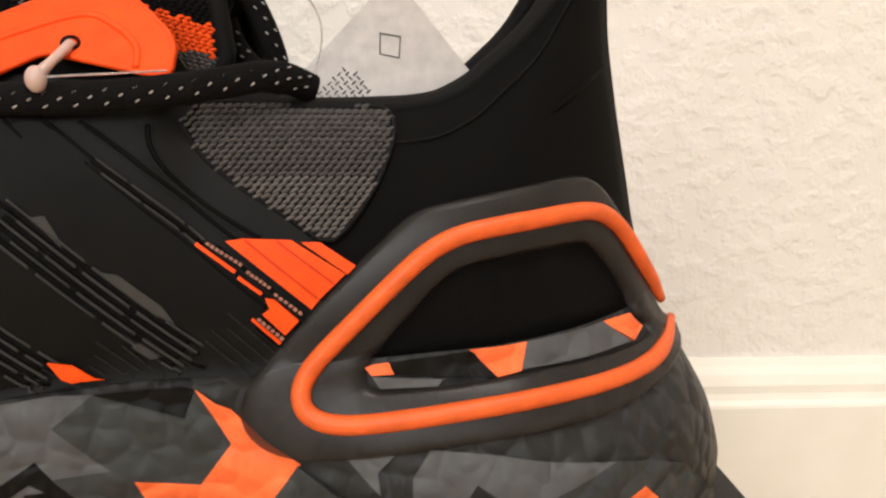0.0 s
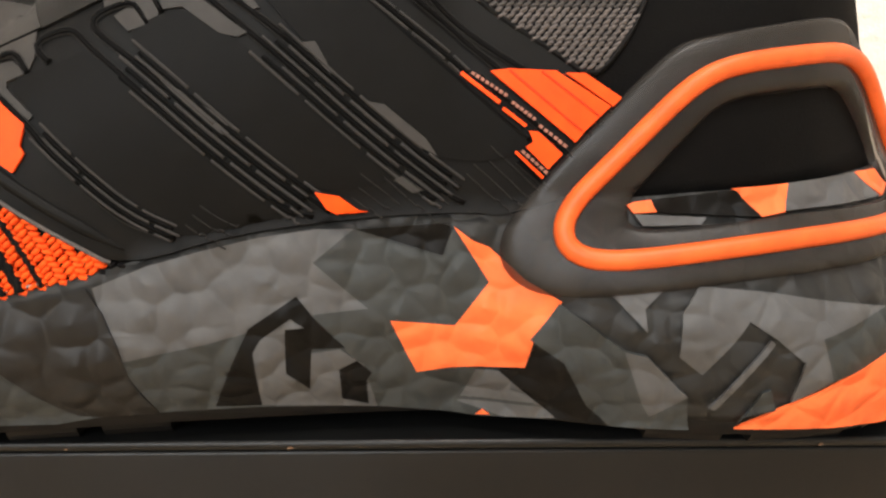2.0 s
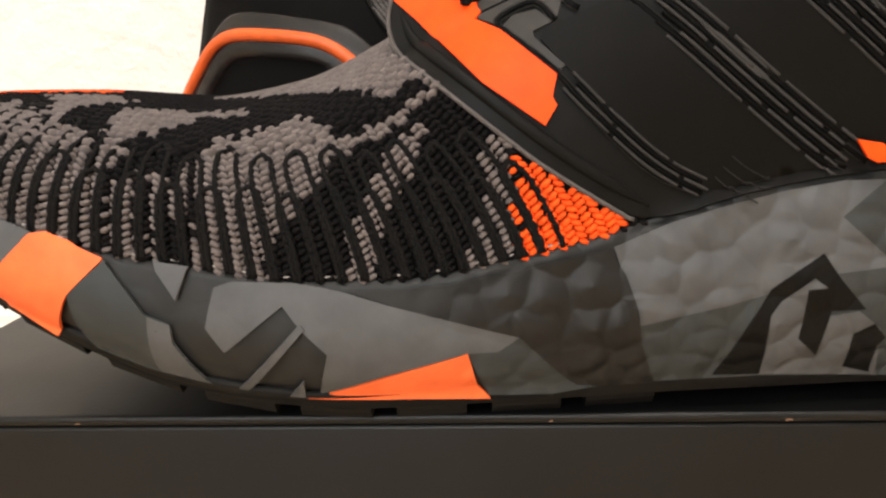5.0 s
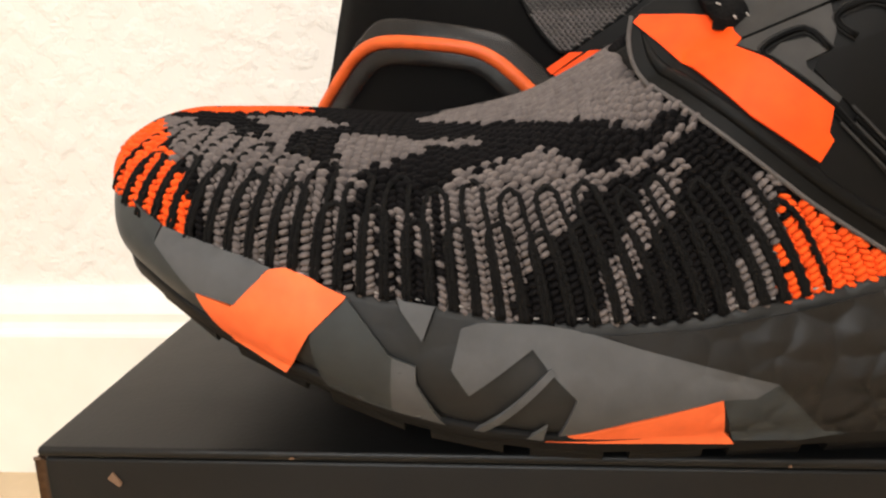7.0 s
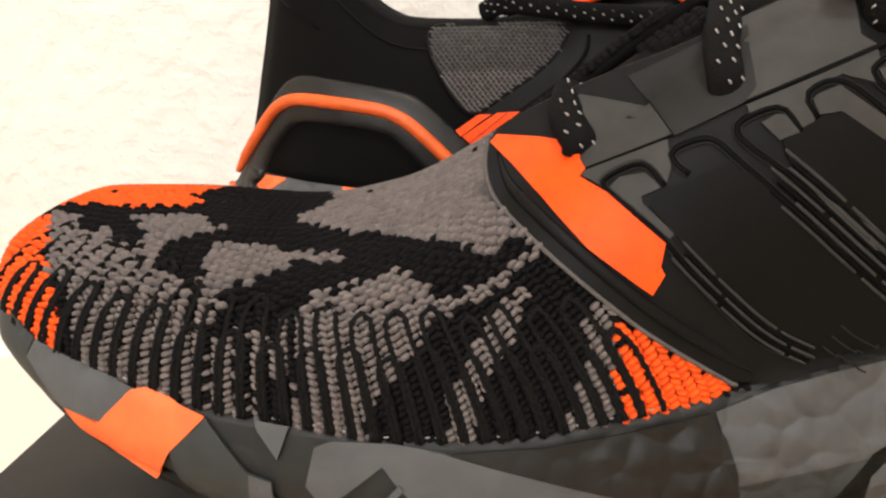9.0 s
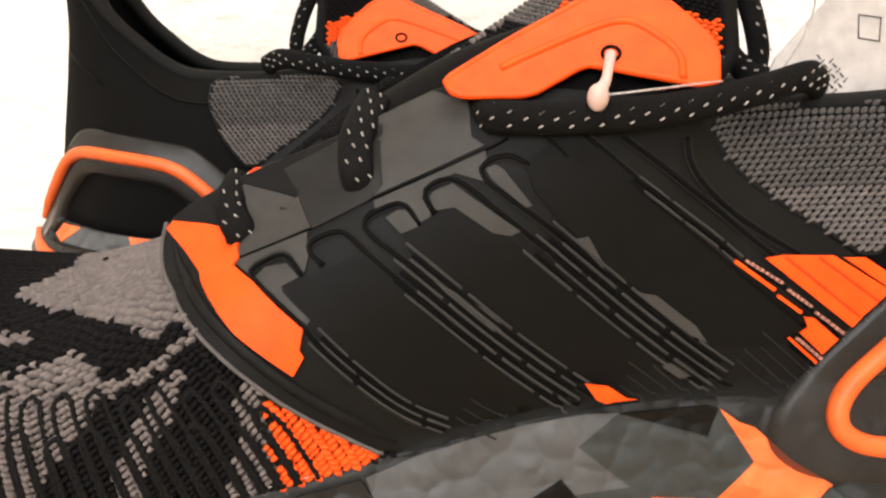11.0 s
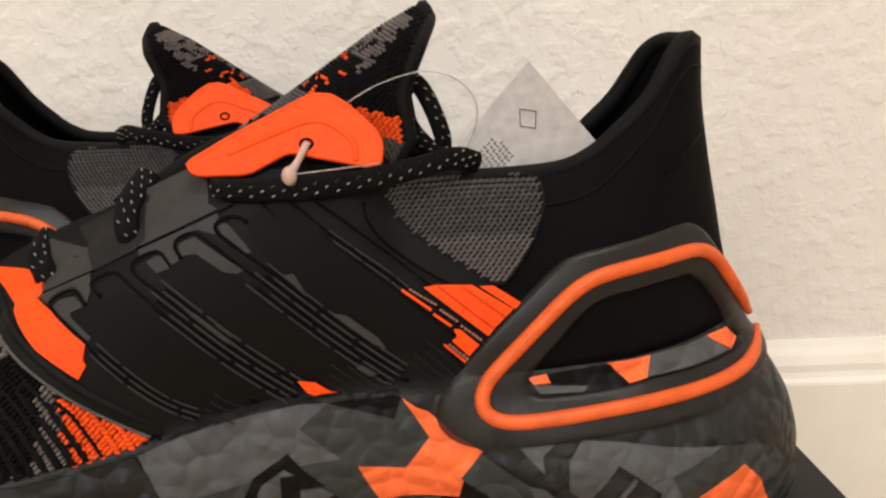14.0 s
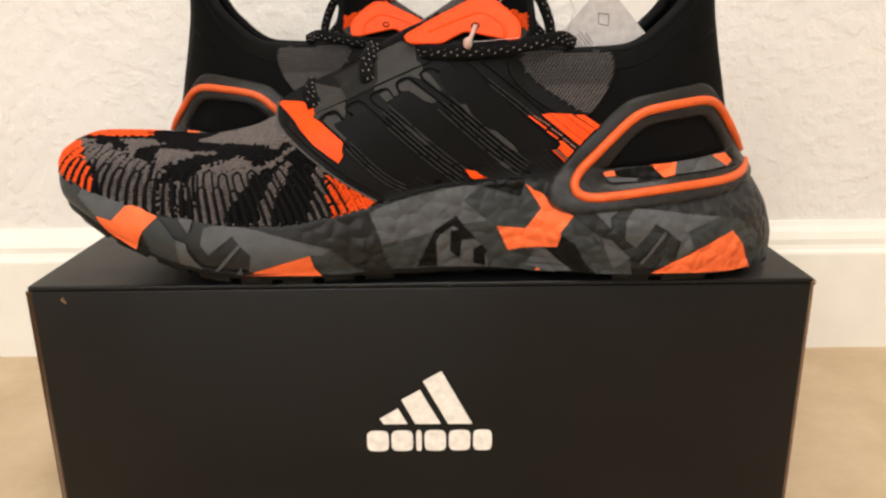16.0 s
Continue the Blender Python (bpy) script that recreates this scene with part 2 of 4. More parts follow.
def mesh_of(name, verts, faces, mats, smooth=True, index=None):
    me = bpy.data.meshes.new(name)
    me.from_pydata([tuple(v) for v in verts], [], faces)
    for m in mats if isinstance(mats, (list, tuple)) else [mats]:
        me.materials.append(m)
    me.polygons.foreach_set("use_smooth", [smooth] * len(me.polygons))
    if index:
        me.polygons.foreach_set("material_index", index)
    me.update()
    return me


def part(name, verts, faces, mats, parent, label="", smooth=True, index=None, origin=BASE):
    ob = new(name, mesh_of(name, [Vector(v) - origin for v in verts], faces, mats, smooth, index))
    ob.parent = parent
    return tagged(ob, label)


def box_mesh(a, b, bevel=0.0, segments=2):
    bm = bmesh.new()
    bmesh.ops.create_cube(bm, size=1)
    a, b = Vector(a), Vector(b)
    for v in bm.verts:
        v.co = (a + b) / 2 + Vector([v.co[i] * (b - a)[i] for i in range(3)])
    if bevel:
        bmesh.ops.bevel(bm, geom=bm.edges[:], offset=bevel, segments=segments, affect="EDGES", profile=.5)
    return bm


def from_bm(bm):
    bm.verts.index_update()
    out = [v.co.copy() for v in bm.verts], [[v.index for v in f.verts] for f in bm.faces]
    bm.free()
    return out


def solid(name, a, b, mat, bevel=0.0, parent=None, label="", origin=None):
    v, f = from_bm(box_mesh(a, b, bevel))
    if parent:
        return part(name, v, f, mat, parent, label, bool(bevel), None, origin or Vector())
    return new(name, mesh_of(name, v, f, mat, bool(bevel)))


def mm(points):
    return [(x / 1000, z / 1000 + TOP) for x, z in points]


def rounded(points, closed=True, times=2):
    """Cut the corners of a line of points."""
    for _ in range(times):
        out = []
        n = len(points)
        for i in range(n if closed else n - 1):
            a, b = Vector(points[i]), Vector(points[(i + 1) % n])
            out += [a * .75 + b * .25, a * .25 + b * .75]
        points = out if closed else [Vector(points[0])] + out + [Vector(points[-1])]
    return [Vector(p) for p in points]


def eased(points, cut=.12):
    """Take the sharpness off the corners of a closed line."""
    out = []
    for a, b in zip(points, points[1:] + points[:1]):
        a, b = Vector(a), Vector(b)
        out += [a.lerp(b, cut), a.lerp(b, 1 - cut)]
    return out


def spaced(points, n, closed=False):
    """n points at even steps along a line of points."""
    pts = [Vector(p) for p in points] + ([Vector(points[0])] if closed else [])
    s = [0.0]
    for a, b in zip(pts, pts[1:]):
        s.append(s[-1] + (b - a).length)
    out, i = [], 0
    for k in range(n):
        d = s[-1] * k / (n if closed else n - 1)
        while i < len(pts) - 2 and s[i + 1] < d:
            i += 1
        out.append(pts[i].lerp(pts[i + 1], (d - s[i]) / max(s[i + 1] - s[i], 1e-9)))
    return out


def drape(outline, off, lay=on_side, cell=.0035, skirt=.0012):
    """A flat outline in x, z laid on a surface, cut fine enough to follow it, with a rim of its own."""
    bm = bmesh.new()
    bm.faces.new([bm.verts.new((x, 0, z)) for x, z in outline])
    for axis in (0, 2):
        vals = [p[axis // 2] for p in outline]
        n = int((max(vals) - min(vals)) / cell)
        for k in range(1, n + 1):
            at = [0, 0, 0]
            at[axis] = min(vals) + (max(vals) - min(vals)) * k / (n + 1)
            no = [0, 0, 0]
            no[axis] = 1
            bmesh.ops.bisect_plane(bm, geom=bm.verts[:] + bm.edges[:] + bm.faces[:], plane_co=at, plane_no=no, dist=1e-6)
    bmesh.ops.triangulate(bm, faces=bm.faces[:])
    bm.verts.index_update()
    flat = [(v.co.x, v.co.z) for v in bm.verts]
    verts = [lay(x, z, off) for x, z in flat]
    faces = [[v.index for v in f.verts] for f in bm.faces]
    for e in [e for e in bm.edges if len(e.link_faces) == 1]:
        a, b = e.verts[0].index, e.verts[1].index
        n = len(verts)
        verts += [verts[a], verts[b], lay(*flat[b], off - skirt), lay(*flat[a], off - skirt)]
        faces.append((n, n + 1, n + 2, n + 3))
    bm.free()
    return verts, faces


def tube(points, r, sides=8, closed=False, flat=1.0, up=None):
    """A round cord along points; flat squeezes it along up."""
    n = len(points)
    verts, faces, ref = [], [], Vector(up or (0, -1, .01)).normalized()
    for i, p in enumerate(points):
        a, b = points[(i - 1) % n if closed else max(i - 1, 0)], points[(i + 1) % n if closed else min(i + 1, n - 1)]
        t = (b - a).normalized()
        u = (ref - t * ref.dot(t))
        u = u.normalized() if u.length > 1e-6 else t.orthogonal().normalized()
        if not up:
            ref = u
        w = t.cross(u)
        rr = r(i / (n - 1)) if callable(r) else r
        for k in range(sides):
            q = 2 * math.pi * k / sides
            verts.append(p + u * (math.cos(q) * rr * flat) + w * (math.sin(q) * rr))
    for i in range(n if closed else n - 1):
        for k in range(sides):
            a, b = i * sides + k, i * sides + (k + 1) % sides
            c, d = ((i + 1) % n) * sides + (k + 1) % sides, ((i + 1) % n) * sides + k
            faces.append((a, b, c, d))
    if not closed:
        faces += [tuple(range(sides))[::-1], tuple(range((n - 1) * sides, n * sides))]
    return verts, faces


def inside(x, z, poly):
    hit, j = False, len(poly) - 1
    for i in range(len(poly)):
        (xa, za), (xb, zb) = poly[i], poly[j]
        if (za > z) != (zb > z) and x < (xb - xa) * (z - za) / (zb - za) + xa:
            hit = not hit
        j = i
    return hit


class Stitches:
    """Many small pillows of yarn, gathered into one mesh."""

    def __init__(self):
        self.v, self.f, self.i = [], [], []

    def add(self, c, t, n, length, width, high, mat):
        w = n.cross(t)
        o = len(self.v)
        for s, g in ((-1, .3), (-.5, 1), (.5, 1), (1, .3)):
            p = c + t * (s * length / 2)
            self.v += [p - w * (width * g / 2) - n * high * .5, p - w * (width * g * .28) + n * high * g * .85, p + w * (width * g * .28) + n * high * g * .85, p + w * (width * g / 2) - n * high * .5]
        for k in range(3):
            for q in range(3):
                a = o + 4 * k + q
                self.f.append((a, a + 1, a + 5, a + 4))
                self.i.append(mat)

    def part(self, name, mats, parent, label):
        return tagged(part(name, self.v, self.f, mats, parent, label, True, self.i), kind="stuff")


# ---- the room ----
def room():
    s = tagged(solid("floor", (-2, -2.3, -.05), (2, .3, 0), FLOOR), kind="structure")
    tagged(s, "tan floor with a faint mottled grain")
    tagged(solid("wall_north", (-2, .207, 0), (2, .3, 2.4), WALL), "white wall with knocked-down plaster texture", kind="structure")
    # unseen walls and ceiling, added to enclose and bounce the lamps' light
    tagged(solid("wall_east", (2, -2.3, 0), (2.1, .3, 2.4), WALL), "plain white wall, out of view, added to close the room", kind="structure")
    tagged(solid("wall_west", (-2.1, -2.3, 0), (-2, .3, 2.4), WALL), "plain white wall, out of view, added to close the room", kind="structure")
    tagged(solid("ceiling", (-2.1, -2.4, 2.4), (2.1, .3, 2.5), WALL), "plain white ceiling, out of view, added to close the room", kind="structure")
    # unseen too: added behind the eye, open where the front lamp stands
    south = new("wall_south")
    tagged(south, "plain white wall with a window opening, out of view, added", kind="structure")
    for a, b in (((-2, -2.4, 0), (-1.6, -2.3, 2.4)), ((.1, -2.4, 0), (2, -2.3, 2.4)), ((-1.6, -2.4, 0), (.1, -2.3, .8)), ((-1.6, -2.4, 2.1), (.1, -2.3, 2.4))):
        solid("wall_piece", a, b, WALL, 0, south)
    # an unseen window, added to go with the front lamp
    win = tagged(new("assumed_window"), "white framed window, assumed, out of view", kind="structure")
    for a, b in (((-1.6, -2.38, .8), (-1.55, -2.32, 2.1)), ((.05, -2.38, .8), (.1, -2.32, 2.1)), ((-1.55, -2.38, .8), (.05, -2.32, .85)), ((-1.55, -2.38, 2.05), (.05, -2.32, 2.1))):
        solid("window_frame", a, b, TRIM, .004, win)
    # skirting with a moulded top, swept along the wall
    prof = [(.207, 0), (.1945, 0), (.1945, .070), (.1950, .0715), (.1975, .0730), (.1985, .0760), (.1985, .0800), (.2005, .0850), (.2030, .0885), (.2045, .0917), (.207, .0917)]
    v = [(x, y, z) for x in (-2, 2) for y, z in prof]
    n = len(prof)
    f = [(i, (i + 1) % n, n + (i + 1) % n, n + i) for i in range(n)] + [tuple(range(n))[::-1], tuple(range(n, 2 * n))]
    tagged(new("baseboard", mesh_of("baseboard", v, f, TRIM, False)), "white painted baseboard with a moulded top edge", kind="structure")


# ---- the shoe box ----
def slab(outline, y0, y1):
    """An outline in x, z given depth from y0 to y1."""
    n = len(outline)
    v = [(x, y, z) for y in (y0, y1) for x, z in outline]
    return v, [tuple(range(n)), tuple(range(n, 2 * n))[::-1]] + [(i, n + i, n + (i + 1) % n, (i + 1) % n) for i in range(n)]


def shoe_box():
    ob = tagged(new("shoe_box"), "matte black cardboard shoe box standing on the floor", "box")
    ob.location = (0, .095, 0)
    o = Vector((0, .095, 0))
    solid("body", (-.1662, .003, 0), (.1662, .188, .1195), CARD, .0012, ob, "", o)
    solid("front_panel", (-.1692, 0, 0), (.1692, .0026, .1190), CARD, .0008, ob, "black front panel", o)
    v, f = from_bm(box_mesh((-.1702, -.0004, .1192), (.1702, .190, TOP), .0009, 3))
    part("lid", v, f, CARD, ob, "black lid with softly worn edges", True, None, o)
    for s in (-1, 1):
        solid("side_flap", (s * .1664, .0032, 0), (s * .1700, .186, .1188), CARD, .0006, ob, "", o)
        solid("raw_edge", (s * .1694, .0004, .002), (s * .1708, .0030, .1185), KRAFT, .0005, ob, "bare brown cardboard edge", o)
    solid("torn_corner", (.1690, -.0008, .1180), (.1708, .0012, .1205), KRAFT, .0005, ob, "scuffed corner showing brown card", o)
    v, f = slab([(-.1568, .1150), (-.1556, .1163), (-.1540, .1140), (-.1546, .1132)], -.0004, .0008)
    part("scuff", v, f, KRAFT, ob, "small pale scuff", False, None, o)
    for x, w in ((-.121, .0011), (-.031, .0008), (.012, .0014), (.118, .0010)):
        v, f = slab([(x, TOP - .0016), (x + w, TOP - .0014), (x + w * .7, TOP - .0011), (x + w * .2, TOP - .0012)], -.0006, .0006)
        part("edge_scuff", v, f, KRAFT, ob, "tiny brown scuff on the lid edge", False, None, o)
    for bar in ([(0, -47.1), (8.4, -42.2), (22.3, -68.8), (11.2, -68.7)], [(-9.9, -56.3), (-1.4, -51.3), (7.8, -68.6), (-3.8, -68.6)], [(-20, -65.7), (-11.6, -60.6), (-7.4, -68.5), (-18.2, -68.6)]):
        v, f = slab(mm(bar), -.0003, .0006)
        part("emblem_bar", v, f, LOGO_INK, ob, "white slanted bar", False, None, o)
    # the wordmark as plain rounded blocks
    for x0, x1 in ((-26.2, -16.2), (-15.0, -5.0), (-3.6, -1.0), (.2, 10.2), (11.4, 21.4), (22.6, 31.3)):
        c, w = ((x0 + x1) / 2, -77.2), (x1 - x0) / 2
        ring = [2 * math.pi * k / 28 for k in range(28)]
        block = [(c[0] + w * math.copysign(abs(math.cos(q)) ** .5, math.cos(q)), c[1] + 5.3 * math.copysign(abs(math.sin(q)) ** .5, math.sin(q))) for q in ring]
        v, f = slab(mm(block), -.0003, .0006)
        part("wordmark_block", v, f, LOGO_INK, ob, "plain white block of the wordmark", False, None, o)
    return ob


# ---- the shoe ----
def stations(n):
    return [TOE + (HEEL - TOE) * (.5 - .5 * math.cos(math.pi * i / n)) for i in range(n + 1)]


def grid_faces(n, m):
    return [(i * (m + 1) + j, i * (m + 1) + j + 1, (i + 1) * (m + 1) + j + 1, (i + 1) * (m + 1) + j) for i in range(n) for j in range(m)]


def mirrored(v):
    """The inner side; there the toe falls away sooner."""
    d, k = MIDLINE - v[1], min(max((-.06 - v[0]) / .03, 0), 1)
    return Vector((v[0], MIDLINE + d, v[2] - k * 6.5 * d * d * min(max((v[2] - .165) / .012, 0), 1)))


def shell_point(xi, phi):
    return upper_at(xi, phi) if phi <= 90 else mirrored(upper_at(xi, 180 - phi))


def shell_frame(xi, phi):
    d = .0008
    c = shell_point(xi, phi)
    a = shell_point(min(xi + d, HEEL), phi) - shell_point(max(xi - d, TOE), phi)
    b = shell_point(xi, phi + 1.5) - shell_point(xi, max(phi - 1.5, 0))
    n = a.cross(b)
    n = -n.normalized() if n.length > 1e-12 else Vector((0, -1, 0))
    if n.dot(c - Vector((c.x, MIDLINE, .15))) < 0:
        n = -n
    a.normalize()
    return c, a, n


def midsole(shoe):
    xs, m = stations(150), 14
    v = [sole_at(xi, sole_low(xi) + (sole_top(xi) - sole_low(xi)) * j / m) for xi in xs for j in range(m + 1)]
    f = grid_faces(150, m)
    n = len(v)
    v += [mirrored(p) for p in v]
    f += [tuple(k + n for k in q)[::-1] for q in f]
    w = m + 1
    for i in range(150):
        f += [(i * w + m, n + i * w + m, n + (i + 1) * w + m, (i + 1) * w + m), (i * w, (i + 1) * w, n + (i + 1) * w, n + i * w)]
    return part("midsole", v, f, FOAM["base"], shoe, "camouflage-patterned moulded foam midsole")


def outsole(shoe):
    xs = stations(90)[3:-3]
    v, f = [], []
    for xi in xs:
        lo = sole_low(xi)
        for off, z in ((.0035, lo + .0015), (.003, max(TOP + .0035, lo - .003)), (.006, max(TOP + .003, lo - .0035))):
            p = sole_at(xi, lo)
            w = max(MIDLINE - p.y - off + .003, .001)
            v += [Vector((p.x, MIDLINE - w, z)), Vector((p.x, MIDLINE + w, z))]
    for i in range(len(xs) - 1):
        a, b = 6 * i, 6 * i + 6
        for q, r in ((0, 2), (2, 4), (4, 5), (5, 3), (3, 1)):
            f.append((a + q, a + r, b + r, b + q))
    ob = part("outsole", v, f, RUBBER, shoe, "thin black rubber outsole")
    # dark rand along the lower edge of the toe
    xs = [x for x in stations(150) if x < -.055]
    v, f = [], []
    for xi in xs:
        lo = sole_low(xi)
        fade = min(1, (-.055 - xi) / .03)
        for z, out in ((lo - .0034 * fade, -.0035), (lo - .0022 * fade, .0006), (lo - .0006 * fade, .0012), (lo + .0002 * fade, .0010), (lo + .0007 * fade, -.0008)):
            p = sole_at(xi, z)
            v.append(Vector((p.x - (out if xi < -.1585 else 0), p.y - out, z)))
    f = grid_faces(len(xs) - 1, 4)
    n = len(v)
    part("rand", v + [mirrored(p) for p in v], f + [tuple(k + n for k in q)[::-1] for q in f], RUBBER, ob, "black rubber rand round the toe")
    x = -.1465
    while x < .140:
        long = .0128 if x < .09 else .0165
        deep = .0030 if not -.018 < x < .07 else .0075
        for side in (1, -1):
            c = []
            for xx in (x, x + long):
                p, up = sole_at(xx, sole_low(xx)), sole_low(xx)
                zz = max(TOP, up - .0068)
                c += [Vector((p.x, p.y + deep + .0012, zz)), Vector((p.x, p.y + deep + .014, zz)), Vector((p.x, p.y + deep + .014, up)), Vector((p.x, p.y + deep * .4, up + .0002)), Vector((p.x, p.y + deep, zz + .0016))]
            if side < 0:
                c = [mirrored(k) for k in c]
            part("lug", c, [(0, 1, 2, 3, 4), (9, 8, 7, 6, 5)] + [(k, 5 + k, 5 + (k + 1) % 5, (k + 1) % 5) for k in range(5)], RUBBER, ob, "", False)
        x += long + .0047
    return ob


def upper(shoe):
    xs, m = stations(150), 22
    v = [upper_at(xi, 90 * j / m) for xi in xs for j in range(m + 1)]
    f = grid_faces(150, m)
    n = len(v)
    v += [mirrored(p) for p in v]
    f += [tuple(k + n for k in q)[::-1] for q in f]
    ob = part("upper", v, f, SOCK, shoe, "black stretch textile upper")
    s = ob.modifiers.new("thickness", "SOLIDIFY")
    s.thickness, s.offset = .0032, 1
    # soft rolled rim of the collar
    rim = []
    for xi in stations(150):
        if xi > .043:
            k = min(max((xi - .125) / .028, 0), 1)
            rim.append(upper_at(xi, 90) - Vector((.0024 * k, 0, .0012 * k)))
    line = rim + [mirrored(p) for p in rim[::-1]]
    v, f = tube(spaced(line, 120), .0026, 8)
    part("collar_rim", v, f, BINDING, shoe, "padded black collar rim")
    seam = [on_side(x, z, .0006) for x, z in ((p.x, p.z - .0065) for p in rim if p.x < .128)]
    v, f = tube(spaced(seam, 60), .00024, 5)
    part("collar_seam", v, f, BINDING, shoe)
    # the crease's shade, painted as a thin black cord on the heel
    v, f = tube([on_side(x, z, .0002) for x, z in mm([(113.5, 94.5), (117, 97), (121.5, 100.2), (127, 103.8)])], lambda t: .00025 + .0003 * math.sin(3.1 * t), 6)
    part("heel_crease", v, f, BLACK_AND_SHADE, shoe, "pinched crease at the heel")
    welt = [on_side(x, sole_top(x) + .0006, .0006) for x in [-.128 + .0016 * k for k in range(66)]]
    for k in range(0, 62, 4):
        v, f = tube(welt[k:k + 3], .0002, 5)
        part("welt_stitch", v, f, FLECK, ob, "pale welt stitch")
    return ob


def toe_knit(shoe, panel_line, areas):
    """Yarn over the toe, stitch by stitch, with raised ribs."""
    st = Stitches()
    order = ["black", "grey", "orange"]
    rnd = random.Random(4)
    lean = curve([(-.152, .006), (-.134, .005), (-.109, .002), (-.09, -.002), (-.07, -.008), (-.05, -.015), (-.03, -.022), (.006, -.026)])
    x = -.1595
    col = 0

    def leaning(x, phi):
        """Rows of yarn fan back towards the side panel."""
        return x + min(lean(x), 0) * min(min(phi, 180 - phi) / 40, 1)
    while x < .008:
        fine = [shell_point(leaning(x, a), a) for a in range(0, 136, 3)]
        s = [0.0]
        for a, b in zip(fine, fine[1:]):
            s.append(s[-1] + (b - a).length)
        d, row = .0006 * (col % 2) + .0006, 0
        while d < s[-1]:
            i = max(k for k in range(len(s)) if s[k] <= d)
            phi = 3 * (i + (d - s[i]) / max(s[min(i + 1, len(s) - 1)] - s[i], 1e-9)) if i < len(s) - 1 else 135
            upper_rows = min(phi, 180 - phi) > 34
            d += (.0027 if min(phi, 180 - phi) > 58 else .0019) if upper_rows else .00125
            row += 1
            xx = leaning(x, phi)
            c, t, n = shell_frame(xx + rnd.uniform(-.0002, .0002), phi)
            if phi < 90 and (inside(c.x - .001, c.z, panel_line) or inside(c.x + .0003, c.z + .0002, panel_line) or c.x > -.02 and c.z > sole_top(xx) + .012):
                continue
            near = phi if phi <= 90 else 180 - phi
            mat = 0
            for kind, poly in areas:
                if inside(xx * 1000 + rnd.uniform(-.8, .8), max(near, 6) + rnd.uniform(-1.2, 1.2), poly):
                    mat = order.index(kind)
            slant = .34 if upper_rows else .5 if col % 2 else -.5
            w = n.cross(t)
            size = rnd.uniform(.9, 1.1)
            if upper_rows:
                c += w * (.0009 * (col % 2) if near < 58 else .0003 * math.sin(2.1 * col))
                st.add(c + n * .00035, (t * math.cos(slant) + w * math.sin(slant)).normalized(), n, .0023 * size, .00115 * size, .00115, mat)
            else:
                st.add(c + n * .00030, (t * math.cos(slant) + w * math.sin(slant)).normalized(), n, (.0022 if mat == 2 else .0019) * size, (.00122 if mat == 2 else .00112) * size, .0008, mat)
        x += .00172
        col += 1
    ob = st.part("toe_knit", [YARN[k] for k in order], shoe, "black and grey camouflage knit toe with orange patches")
    # ribs in pairs, joined by a loop at the top; low loops stand between the tall ones
    x, k = -.1535, 0
    while x < -.031:
        gap = .0046 if x < -.06 else .0040
        tall = curve([(-.154, 62), (-.13, 52), (-.112, 43), (-.094, 35), (-.07, 31), (-.05, 25), (-.03, 21)], 60)(x + gap / 2)
        top = tall * (1 + .06 * math.sin(5 * k)) * (1 if k % 2 == 0 else .62)
        line = [(x + lean(x) * p / 40, p) for p in (.5, top * .25, top * .5, top * .8)]
        line += [(x + .15 * gap + lean(x) * top / 40, top * .97), (x + .5 * gap + lean(x) * top / 40, top * 1.06), (x + .85 * gap + lean(x) * top / 40, top * .97)]
        line += [(x + gap + lean(x + gap) * p / 40, p) for p in (top * .8, top * .5, top * .25, .5)]
        pts = []
        for q in spaced([Vector((a, p / 1500, 0)) for a, p in line], 90):
            c, t, n = shell_frame(max(q.x, TOE + .001), max(q.y * 1500, 0))
            if not inside(c.x, c.z, panel_line):
                pts.append(c + n * .0008 + t * (.00012 * math.sin(q.y * 5200 + 2 * k)))
        if len(pts) > 6:
            v, f = tube(pts, lambda u: .00053 * (1 + .13 * math.sin(u * 130 + k)), 7)
            part("rib", v, f, RIB, ob)
        x += gap * .82
        k += 1
    return ob


def panel_lay(x, z, off=0.0):
    """The side of the shoe, carried on upward where the film stands past the rim."""
    top = ridge(unbend(x, z)) - .007
    if z <= top:
        return on_side(x, z, off)
    p = on_side(x, top, off)
    y = p.y + (z - top) * .55
    if z < top + .007:
        y = min(y, side_y(x, z) - off)
    return Vector((x, y, z))


